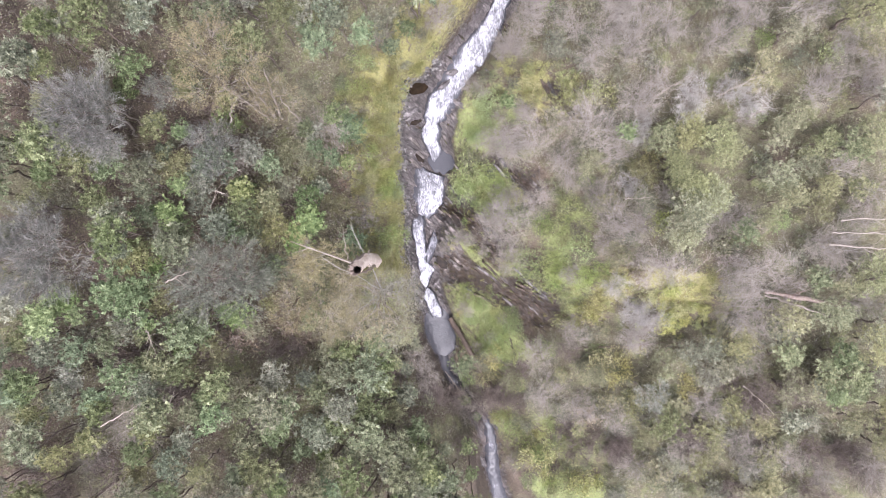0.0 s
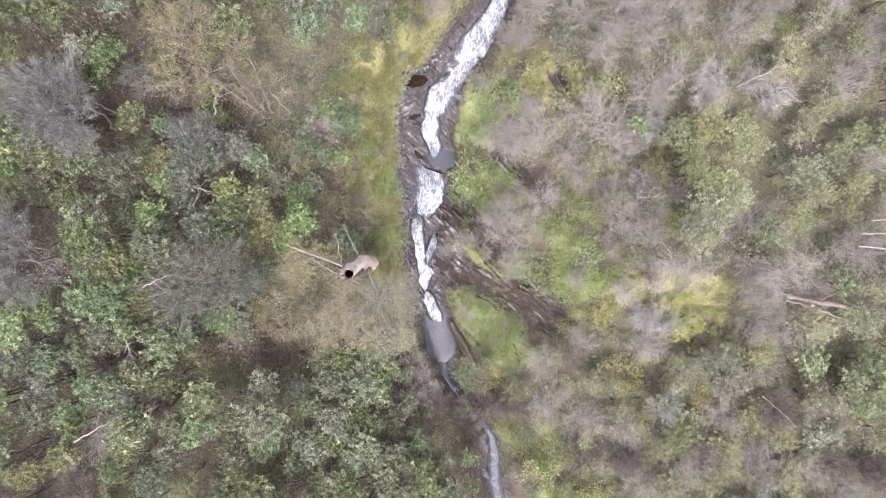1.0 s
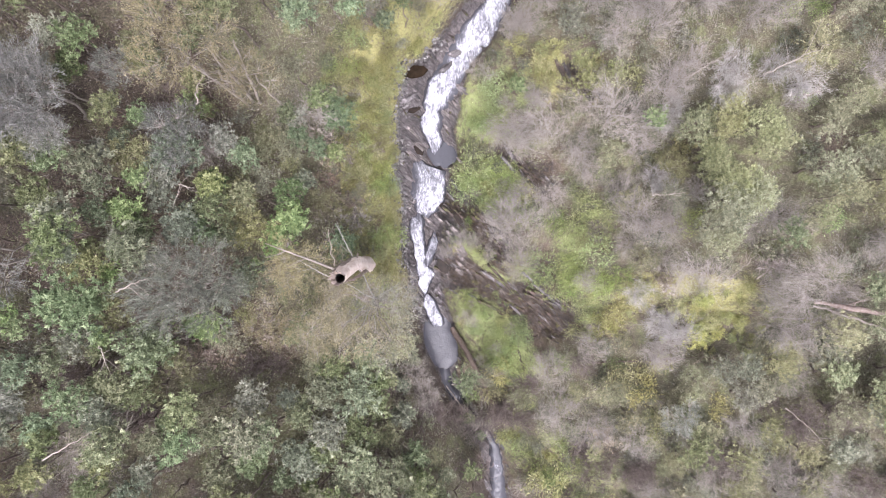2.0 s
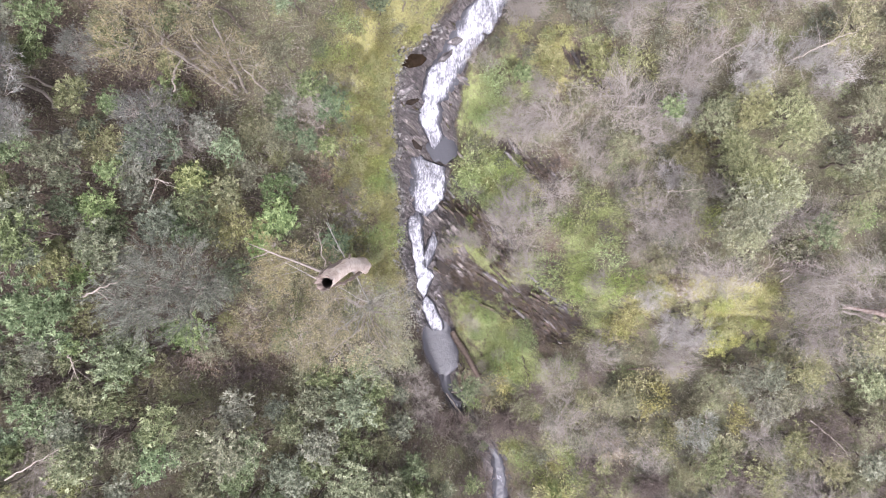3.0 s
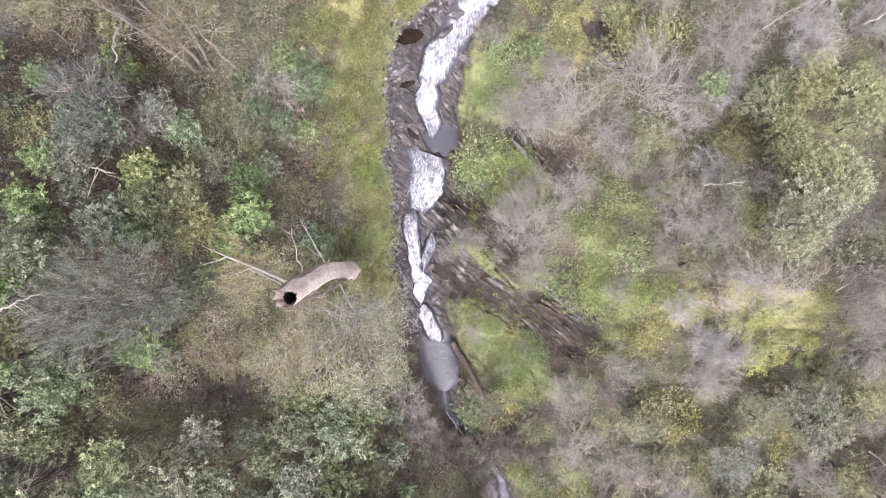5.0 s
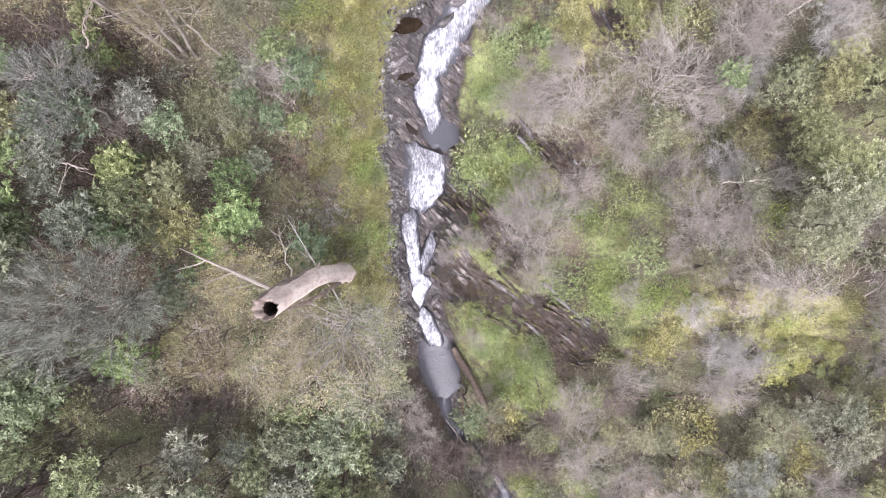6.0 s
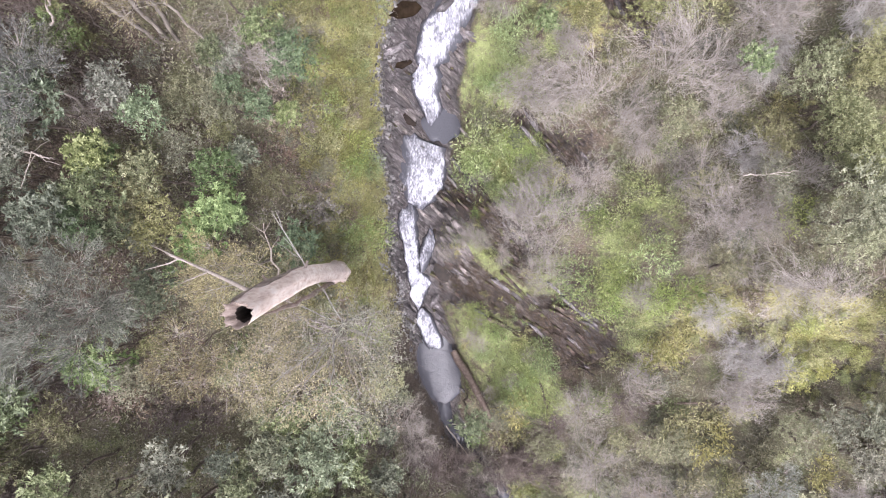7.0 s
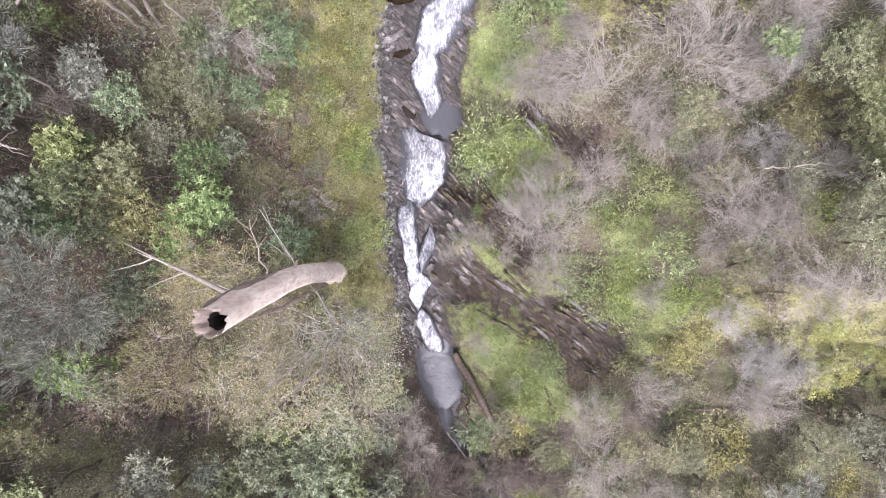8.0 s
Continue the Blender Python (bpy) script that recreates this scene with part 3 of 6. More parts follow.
# ---- water: each fall, chute and pool is a sheet of its own ----
# y, left edge, right edge, left and right of the white core, whiteness, level
UPPER_FALL = ((26, 7.0, 8.2, 7.2, 8.0, 0.8, 5.6), (22, 5.6, 6.9, 5.8, 6.7, 0.8, 4.7), (16.5, 3.2, 4.5, 3.4, 4.3, 0.95, 3.35), (15.5, 2.4, 4.3, 2.9, 4.0, 1.0, 3.1), (14.4, 1.2, 4.0, 1.7, 3.3, 0.85, 2.7), (13.3, 0.3, 3.9, 1.1, 2.8, 0.9, 2.05),
              (12.6, -0.1, 3.4, 1.0, 2.2, 0.9, 1.65), (11.9, -0.5, 2.7, 0.3, 1.6, 0.75, 1.3), (11.2, -1.15, 1.7, -0.9, 0.7, 0.9, 0.95), (10.5, -1.3, 1.1, -1.0, 0.3, 1.0, 0.6), (9.4, -1.6, 0.15, -1.4, -0.35, 1.1, -0.05))
MIDDLE_FALL = ((9.5, -1.6, 0.15, -1.4, -0.35, 1.1, 0.02), (8.8, -1.7, -0.05, -1.55, -0.35, 1.15, -0.45), (8.2, -1.55, -0.2, -1.4, -0.5, 1.15, -0.85), (7.6, -1.2, -0.02, -1.0, -0.25, 1.1, -1.25), (7.0, -1.05, -0.15, -0.9, -0.35, 0.8, -1.5))
LOWER_FALL = ((6.45, -2.15, -1.5, -2.0, -1.65, 0.35, -1.75), (6.0, -2.35, -0.9, -2.1, -1.4, 0.5, -1.85), (5.6, -2.4, 0.2, -1.9, -0.2, 0.55, -2.0), (4.9, -2.45, 0.18, -1.5, 0.02, 0.8, -2.25), (4.2, -2.55, 0.2, -1.75, 0.05, 1.0, -2.55), (3.5, -2.35, 0.05, -1.85, -0.2, 1.15, -2.8), (2.75, -2.1, -0.5, -1.85, -0.75, 1.0, -3.0), (2.25, -1.8, -0.9, -1.6, -1.1, 0.3, -3.12))
CHUTE = ((2.6, -2.5, -1.5, -2.4, -1.7, 0.4, -3.0), (1.3, -2.6, -1.45, -2.35, -1.65, 0.9, -3.2), (0.5, -2.3, -1.4, -2.2, -1.55, 1.1, -3.42), (-0.3, -2.2, -1.35, -2.1, -1.5, 1.15, -3.6), (-1.05, -2.1, -1.25, -2.0, -1.45, 1.15, -3.85), (-1.85, -2.0, -0.6, -1.9, -0.8, 1.1, -4.15), (-2.5, -1.9, -0.95, -1.8, -1.1, 1.1, -4.55), (-3.2, -1.75, -1.2, -1.65, -1.3, 0.9, -4.9), (-3.5, -1.6, -1.35, -1.55, -1.4, 0.6, -5.05))
SIDE_VEIL = ((1.1, -0.9, -0.45, -0.8, -0.6, 0.1, -3.05), (0.6, -1.1, -0.35, -0.95, -0.45, 0.45, -3.15), (0.0, -1.3, -0.5, -1.1, -0.6, 0.55, -3.4), (-0.6, -1.4, -0.8, -1.25, -0.95, 0.5, -3.65), (-1.3, -1.45, -1.05, -1.35, -1.15, 0.7, -3.9))
LAST_FALL = ((-3.3, -1.55, -1.0, -1.45, -1.1, 0.9, -5.0), (-4.4, -1.6, -0.5, -1.45, -0.7, 1.05, -5.5), (-5.2, -1.35, -0.1, -1.15, -0.3, 1.1, -5.9), (-5.9, -1.15, 0.15, -0.95, -0.1, 1.1, -6.13), (-6.3, -0.95, 0.1, -0.75, -0.15, 0.5, -6.2))
SHELF_POOL = ((8.0, -0.1, 0.1), (7.6, -0.5, 0.45), (7.1, -1.1, 0.95), (6.6, -1.05, 1.1), (6.2, -0.75, 0.95), (5.85, -0.2, 0.6))
BASIN = ((-5.0, -1.75, 0.3), (-5.3, -1.95, 0.55), (-6.0, -1.8, 0.55), (-7.0, -1.65, 0.85), (-7.85, -1.4, 1.25), (-8.7, -1.05, 1.1), (-9.4, -0.45, 0.5))
OUTFLOW = ((-9.2, -0.5, 0.5, 0.0, 0.1, -0.6, -6.33), (-10.5, -0.3, 0.5, 0.0, 0.2, -0.5, -6.65), (-11.3, 0.1, 1.0, 0.4, 0.7, 0.2, -6.85), (-11.8, 0.55, 1.5, 0.8, 1.2, 0.75, -6.98), (-12.6, 1.0, 1.9, 1.3, 1.6, -0.4, -7.2), (-15, 2.9, 4.0, 3.3, 3.6, -0.6, -7.45), (-16, 3.7, 4.6, 4.0, 4.3, -0.6, -7.55), (-17.8, 3.8, 4.95, 4.2, 4.7, 0.55, -7.9), (-18.8, 3.75, 5.0, 4.2, 4.6, -0.5, -8.1),
           (-20, 3.7, 5.15, 4.2, 4.6, -0.6, -8.3), (-21.7, 4.15, 5.5, 4.6, 5.0, 0.1, -8.6), (-23, 4.1, 6.0, 4.8, 5.2, -0.3, -8.8), (-30, 7.0, 8.6, 7.5, 8.0, 0.2, -9.9))


def sheet_of_water(name, label, table, across=30, step=0.08):
    """A sheet of running water between two banks, torn and lumpy where it is white; a table of three columns makes a still pool."""
    rows = np.array(sorted(table), float)
    ys = np.arange(rows[0, 0], rows[-1, 0] + step / 2, step)
    col = [np.interp(ys, rows[:, 0], rows[:, k]) for k in range(1, rows.shape[1])]
    still = len(col) == 2
    if still:
        level = float(np.interp(rows[0, 0] * 0.5 + rows[-1, 0] * 0.5, STREAM_Y, STREAM_Z)) + 0.02
        col += [col[0], col[1], np.full(len(ys), -1.8), np.full(len(ys), level)]
    verts, foam, uv = [], [], []
    for y, xl, xr, cl, cr, white, z0 in zip(ys, *col):
        # ragged edges
        xl, xr = xl + 0.14 * noise.noise((y * 1.7, 3, 0)) + 0.06 * noise.noise((y * 5, 8, 0)), xr + 0.14 * noise.noise((y * 1.7, 11, 0)) + 0.06 * noise.noise((y * 5, 15, 0))
        end = min(1.0, (y - ys[0]) / 0.5 + 0.02, (ys[-1] - y) / 0.5 + 0.02)
        middle_x, pinch = (xl + xr) / 2, 1.0 if still else 0.45 + 0.55 * end ** 0.5
        xl, xr = middle_x + (xl - 0.06 - middle_x) * pinch, middle_x + (xr + 0.06 - middle_x) * pinch
        cl, cr = middle_x + (cl - middle_x) * pinch, middle_x + (cr - middle_x) * pinch
        cl, cr = cl + 0.2 * noise.noise((y * 1.3, 21, 0)), cr + 0.2 * noise.noise((y * 1.3, 27, 0))
        for k in np.linspace(0, 1, across):
            x = xl + (xr - xl) * k
            out = max(0.0, (cl - x) / max(0.05, cl - xl), (x - cr) / max(0.05, xr - cr))
            a = white if still or white <= 0 else 0.8 * white - (0.8 * white + 0.4) * out ** 0.8
            churn = max(0.0, a)
            edge = (2 * k - 1) ** 4 if still else min(1.0, out) ** 2 * 3.2 + 2.0 * (1 - end) ** 2
            z = z0 + 0.10 - 0.12 * edge + churn * (0.16 * noise.noise((x * 2.4, y * 1.5, 2)) + 0.10 * noise.noise((x * 6, y * 4.5, 9))) + (0.012 if still else 0.03) * noise.noise((x * 4, y * 4, 4))
            verts.append((x, y + (1 - end) * 0.45 * noise.noise((x * 2.3, 5, y * 0.2)), z))
            foam.append(a)
            uv.append((x, y))
    n = len(ys)
    idx = np.arange(n * across).reshape(n, across)
    faces = np.stack([idx[:-1, :-1], idx[:-1, 1:], idx[1:, 1:], idx[1:, :-1]], -1).reshape(-1, 4)
    me = smooth(mesh(name, np.array(verts), faces, WATER))
    me.attributes.new("foam", "FLOAT", "POINT").data.foreach_set("value", foam)
    layer = me.uv_layers.new(name="flow")
    loops = np.empty(len(me.loops), dtype=int)
    me.loops.foreach_get("vertex_index", loops)
    layer.data.foreach_set("uv", np.array(uv)[loops].ravel())
    return tagged(new(name, me), label, "water", kind="structure")


def build_water():
    for label, table in (("white water falling in torn streams over rock", UPPER_FALL), ("narrow white fall into a slate-grey shelf pool", MIDDLE_FALL), ("broad white fall spreading over dark rock", LOWER_FALL), ("narrow white chute along a dark rock wall", CHUTE),
                         ("thin grey veil of water sliding over rock", SIDE_VEIL), ("last white fall into the round pool", LAST_FALL), ("still slate-grey pool on a rock shelf", SHELF_POOL), ("round slate-grey pool with fine ripples", BASIN), ("dark rippled outflow with specks of foam", OUTFLOW)):
        sheet_of_water("water", label, table)


build_ground()
build_water()


# ---- rocks ----
WATERLINE = np.array(sorted([r[:3] for t in (UPPER_FALL, MIDDLE_FALL, LOWER_FALL[1:], CHUTE[1:-1], LAST_FALL[1:-1], BASIN[2:], OUTFLOW[1:]) for r in t]), float)


def water_edges(y):
    """Where the water's edges lie, across the valley."""
    return float(np.interp(y, WATERLINE[:, 0], WATERLINE[:, 1])), float(np.interp(y, WATERLINE[:, 0], WATERLINE[:, 2]))


def boulder_mesh(name, seed, size, material, flat=0.6):
    bm = bmesh.new()
    bmesh.ops.create_icosphere(bm, subdivisions=2, radius=1)
    for v in bm.verts:
        p = v.co.copy()
        k = 1 + 0.35 * noise.noise(p * 1.1 + Vector((seed * 9.1, 0, 0))) + 0.14 * noise.noise(p * 3 + Vector((0, seed * 5.3, 0)))
        # break faces flat
        for s in range(5):
            nrm = Vector((math.sin(seed * 3 + s * 2.4), math.cos(seed * 1.7 + s * 1.9), math.sin(s * 1.3 + seed))).normalized()
            over = p.dot(nrm) * k - 0.72
            if over > 0:
                p = p - nrm * over / k
        v.co = Vector((p.x * size[0], p.y * size[1], p.z * size[2] * flat)) * k
    me = bpy.data.meshes.new(name)
    bm.to_mesh(me)
    bm.free()
    me.materials.append(material)
    return me


def slab_mesh(name, seed, size, material):
    """A long tilted bed of rock with a broken upper edge."""
    r = random.Random(seed)
    bm = bmesh.new()
    bmesh.ops.create_cube(bm, size=1)
    bmesh.ops.subdivide_edges(bm, edges=[e for e in bm.edges if abs((e.verts[0].co - e.verts[1].co).x) > 0.5], cuts=7)
    bmesh.ops.scale(bm, vec=size, verts=bm.verts)
    for v in bm.verts:
        s = v.co.x / size[0]
        taper = 1 - 1.5 * max(0, abs(s) - 0.25)
        v.co.y = v.co.y * taper + 0.3 * size[1] * noise.noise((v.co.x * 1.3 + seed, 0, 0))
        if v.co.z > 0:
            v.co.z = v.co.z * (0.7 + 0.3 * taper) + 0.5 * size[2] * noise.noise((v.co.x * 2.1, v.co.y * 3, seed))
        v.co += Vector((r.uniform(-1, 1), r.uniform(-1, 1), r.uniform(-1, 1))) * size[1] * 0.10
    bmesh.ops.bevel(bm, geom=list(bm.edges), offset=min(size) * 0.1, segments=1, affect="EDGES")
    me = bpy.data.meshes.new(name)
    bm.to_mesh(me)
    bm.free()
    me.materials.append(material)
    return me


def place(me, name, m, label, category, group):
    ob = new(name, me)
    ob.matrix_world = m
    return tagged(ob, label, category, group)


def build_rocks():
    big = [boulder_mesh("boulder", k, (0.62 + 0.08 * k, 0.30, 0.42), GREY_ROCK, 0.75) for k in range(6)]
    brown = [boulder_mesh("boulder_brown", k + 9, (0.45, 0.36 + 0.05 * k, 0.36), BROWN_ROCK) for k in range(4)]
    small = [boulder_mesh("stone", k + 20, (0.14, 0.11, 0.12), PALE_STONE if k % 2 else GREY_ROCK, 0.8) for k in range(6)]
    r = random.Random(4)
    # boulders beside and in the water
    for k in range(30):
        y = r.uniform(-20, 16.5)
        xs = float(np.interp(y, STREAM_Y, STREAM_X))
        xl, xr = water_edges(y)
        side = -1 if r.random() < 0.55 else 1
        bank = xs - float(np.interp(y, BANK_Y, BANK_L)) if side < 0 else xs + float(np.interp(y, BANK_Y, BANK_R))
        x = r.uniform(min(bank, xl - 0.3), xl - 0.2) if side < 0 else r.uniform(xr + 0.15, max(bank, xr + 0.4))
        s = 0.25 + 0.6 * r.random() ** 2
        me = r.choice(big if r.random() < 0.6 else brown)
        place(me, "boulder", pose(x, y, height(x, y) + 0.02, r.uniform(-15, 15), r.uniform(-15, 15), -45 + r.uniform(-25, 25)) @ Matrix.Scale(s, 4),
              "wet dark boulder at the edge of the stream", "rock", "boulders along the stream")
    # rocks that split the falls
    for x, y, s, a in ((0.75, 12.75, 0.85, 20), (0.2, 12.0, 0.8, 40), (2.9, 12.7, 0.8, -30), (3.1, 13.6, 0.5, 10), (-2.35, 10.2, 0.9, 30), (-2.1, 9.0, 0.7, -20), (-1.25, 5.75, 0.35, -40), (-0.5, -2.9, 0.55, 60),
                       (-0.35, -3.9, 0.6, -50), (-0.15, -4.6, 0.55, -50), (-1.45, -3.3, 0.22, 70), (-0.55, -1.0, 0.5, -45), (0.0, 0.3, 0.45, -40)):
        z = float(np.interp(y, STREAM_Y, STREAM_Z))
        place(big[int(s * 50) % 6], "boulder", pose(x, y, z + 0.06, 8, -6, a) @ Matrix.Scale(s, 4), "dark wet boulder splitting the falling water", "rock", "boulders along the stream")
    # scree of pale and dark stones under the mossy bank
    for k in range(290):
        y = r.uniform(-6, 12.5)
        x = float(np.interp(y, STREAM_Y, STREAM_X)) - float(np.interp(y, BANK_Y, BANK_L)) + r.gauss(0.1, 0.3)
        s = 0.25 + 1.1 * r.random() ** 2
        place(small[k % 6], "stone", pose(x, y, height(x, y) + 0.03 * s, r.uniform(0, 90), r.uniform(0, 90), r.uniform(0, 360)) @ Matrix.Scale(s, 4),
              "small loose stone under the mossy bank", "stone", "scree stones")
    # beds of rock that run down across the slope
    slabs = [slab_mesh("rock_slab", k, (1.5 + 0.4 * k, 0.16 + 0.05 * (k % 3), 0.42), BROWN_ROCK if k % 5 else GREY_ROCK) for k in range(6)]
    for (a, b, half, _), count in zip(GULLIES, (64, 34, 12, 7)):
        turn = math.degrees(math.atan2(b[1] - a[1], b[0] - a[0]))
        for k in range(count):
            s, side = r.uniform(-0.02, 0.98), r.gauss(0, half * 0.62)
            side *= 1 + 0.5 * s
            nx, ny = -(b[1] - a[1]), b[0] - a[0]
            ln = math.hypot(nx, ny)
            x, y = a[0] + (b[0] - a[0]) * s + nx / ln * side, a[1] + (b[1] - a[1]) * s + ny / ln * side
            if x < float(np.interp(y, STREAM_Y, STREAM_X)) + 0.9:
                continue
            place(slabs[k % 6], "rock_slab", pose(x, y, height(x, y) + r.uniform(-0.16, 0.04), 18 + r.uniform(-14, 14), r.uniform(6, 16), turn - 6 + r.uniform(-11, 11)) @ Matrix.Scale(r.uniform(0.45, 0.85), 4),
                  "long wet brown bed of layered rock", "rock", "beds of layered rock")
    # thin tilted beds of dark bedrock on both sides of the water
    ribs = [slab_mesh("bedrock_rib", k + 40, (1.5 + 0.3 * k, 0.13 + 0.05 * (k % 3), 0.40), GREY_ROCK if k % 3 else BROWN_ROCK) for k in range(6)]
    for k in range(76):
        y = r.uniform(-5.5, 15.5)
        xs = float(np.interp(y, STREAM_Y, STREAM_X))
        xl, xr = water_edges(y)
        if 5.9 < y < 7.7 and k % 2:
            continue
        if k % 2 == 0:
            x = r.uniform(min(xl - 0.35, xs - float(np.interp(y, BANK_Y, BANK_L)) - 0.1), xl - 0.1)
        else:
            x = r.uniform(xr + 0.1, max(xr + 0.4, xs + float(np.interp(y, BANK_Y, BANK_R)) - 0.1))
        s = r.uniform(0.35, 0.75)
        place(ribs[k % 6], "bedrock_rib", pose(x, y, height(x, y) - 0.17 * s + r.uniform(-0.06, 0.03), 24 + r.uniform(-16, 16), r.uniform(-4, 14), -47 + r.uniform(-14, 14)) @ Matrix.Scale(s, 4),
              "thin jagged bed of dark wet rock beside the falls", "rock", "ribs of bedrock")
    # blocks on the shelf between the gullies
    pale = [slab_mesh("shelf_block", k + 70, (1.2 + 0.3 * k, 0.3 + 0.1 * (k % 3), 0.4), SHELF_ROCK) for k in range(4)]
    for k in range(24):
        y = r.uniform(-2.6, 4.2)
        d = r.uniform(1.2, 3.2)
        x = float(np.interp(y, STREAM_Y, STREAM_X)) + d
        s = r.uniform(0.35, 0.8)
        place(pale[k % 4] if k % 4 else brown[k % 4], "bedrock_rib", pose(x, y, height(x, y) + r.uniform(-0.06, 0.05), 14 + r.uniform(-14, 14), r.uniform(0, 14), -45 + r.uniform(-12, 12)) @ Matrix.Scale(s, 4),
              "broken block of wet layered rock", "rock", "ribs of bedrock")
    # grey ledges that reach into the channel
    for x, y, s in ((0.35, 3.0, 0.8), (-0.35, 2.3, 0.8), (0.0, 1.9, 0.7), (0.6, 1.6, 0.6), (-0.9, 1.9, 0.6), (1.25, 6.0, 0.5), (-1.75, 7.3, 0.8), (-2.2, 6.6, 0.8), (-2.2, 8.2, 0.7), (-1.5, 6.5, 0.5), (0.5, 9.0, 0.6), (1.4, 10.4, 0.7), (0.4, 8.3, 0.6), (1.0, 9.6, 0.6)):
        place(pale[0 if s > 0.7 else 3], "rock_slab", pose(x, y, height(x, y) + 0.02, 16, 10, -45) @ Matrix.Scale(s, 4), "grey wet ledge of layered rock", "rock", "beds of layered rock")


build_rocks()


def build_pools():
    """Pockets of still brown water in the bedrock."""
    for x, y, a, b, turn in ((0.1, -1.3, 0.66, 0.42, -40), (-1.9, 11.6, 0.95, 0.4, 10), (-2.0, 9.5, 0.5, 0.2, 20), (-1.75, 7.0, 0.5, 0.26, -45), (0.1, 2.9, 0.6, 0.24, -50), (1.1, 2.0, 0.6, 0.2, -55)):
        z = max(height(x + dx * a, y + dy * b) for dx, dy in ((0, 0), (0.5, 0), (-0.5, 0), (0, 0.5), (0, -0.5))) + 0.03
        n = 28
        rim = [(a * math.cos(t) * (1 + 0.55 * noise.noise((math.cos(t) * 1.6, math.sin(t) * 1.6, x))), b * math.sin(t) * (1 + 0.55 * noise.noise((math.cos(t) * 1.6, math.sin(t) * 1.6, y))), 0.0) for t in np.arange(n) * 2 * math.pi / n]
        low = [(p[0] * 0.9, p[1] * 0.9, -0.12) for p in rim]
        me = mesh("rock_pool", rim + low, [list(range(n))] + [[k, n + k, n + (k + 1) % n, (k + 1) % n] for k in range(n)], PEATY)
        ob = new("rock_pool", me)
        ob.matrix_world = pose(x, y, z, 0, 0, turn)
        tagged(ob, "still brown water in a rock pocket", "water", kind="structure")


build_pools()


# ---- plants ----
def crown_lobes(r, h, depth, count):
    out = []
    for k in range(count):
        rho, a = r * 0.66 * math.sqrt((k + 0.4) / count), k * 2.4 + rng.uniform(-0.4, 0.4)
        z = h - depth * (rho / r) ** 1.5 - rng.uniform(0.35, 0.75) * r * 0.5
        out.append((np.array([rho * math.cos(a), rho * math.sin(a), z]), r * rng.uniform(0.34, 0.52)))
    return out


def woody(thing, h, r, lobes, material, thick, limb_name="limb", limbs=3):
    """Trunk and main limbs up into the lobes of the crown."""
    if limbs == 0:
        return
    s = Shape()
    top = np.array([rng.normal(0, 0.1 * r), rng.normal(0, 0.1 * r), h * 0.55])
    line = bough((0, 0, -0.4), top, 6, wander=0.12)
    s.tube(line, np.linspace(thick, thick * 0.6, 6), 7)
    part("trunk", smooth(s.mesh("trunk", material)), thing)
    for c, rad in lobes[::max(1, len(lobes) // limbs)][:limbs]:
        s = Shape()
        s.tube(bough(top - (0, 0, 0.1), c, 5, 0.08), np.linspace(thick * 0.55, thick * 0.12, 5), 5)
        part(limb_name, smooth(s.mesh(limb_name, material)), thing)


def leafy(kind, name, label, category, h, r, clumps, per, leaf, width, bark_material=BARK, spread=0.9, lobes=7, flat=0.7):
    """A tree or shrub with small leaves in rosettes on a lobed crown."""
    thing = tagged(new(name), label, category, "plants on the valley sides")
    lb = crown_lobes(r, h, r * 0.85, lobes)
    skirt = [(c - np.array([0, 0, 0.32 * h]), rad) for c, rad in lb[3::2]] if kind == "p" else []
    woody(thing, h, r, lb, bark_material, 0.03 + 0.035 * r, limbs=2 if kind == "h" else 3)
    s = Shape()
    for c, rad in lb + skirt:
        n = int(clumps / lobes)
        v = unit(rng.normal(0, 1, (n, 3)))
        v[:, 2] = np.abs(v[:, 2]) * 0.9 - 0.15
        v = unit(v)
        at = c + v * rad * rng.uniform(0.35, 1.2, (n, 1)) * np.array([1, 1, flat])
        # fine twigs that carry the rosettes
        s.blades(at - v * 0.28, v, 0.36, 0.018)
        k = np.repeat(np.arange(n), per)
        # random tint per rosette, plus light from above painted in: upper ones paler
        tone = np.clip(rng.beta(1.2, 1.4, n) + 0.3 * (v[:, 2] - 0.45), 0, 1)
        size = rng.uniform(0.7, 1.3, n)[k]
        out = unit(v[k] * 0.45 + rng.normal(0, spread * 0.75, (n * per, 3)) * np.array([1, 1, 0.55]) + np.array([0, 0, 0.25]))
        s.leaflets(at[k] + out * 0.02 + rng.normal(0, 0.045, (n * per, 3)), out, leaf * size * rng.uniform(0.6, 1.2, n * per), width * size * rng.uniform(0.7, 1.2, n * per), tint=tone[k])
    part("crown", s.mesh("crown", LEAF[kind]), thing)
    return thing


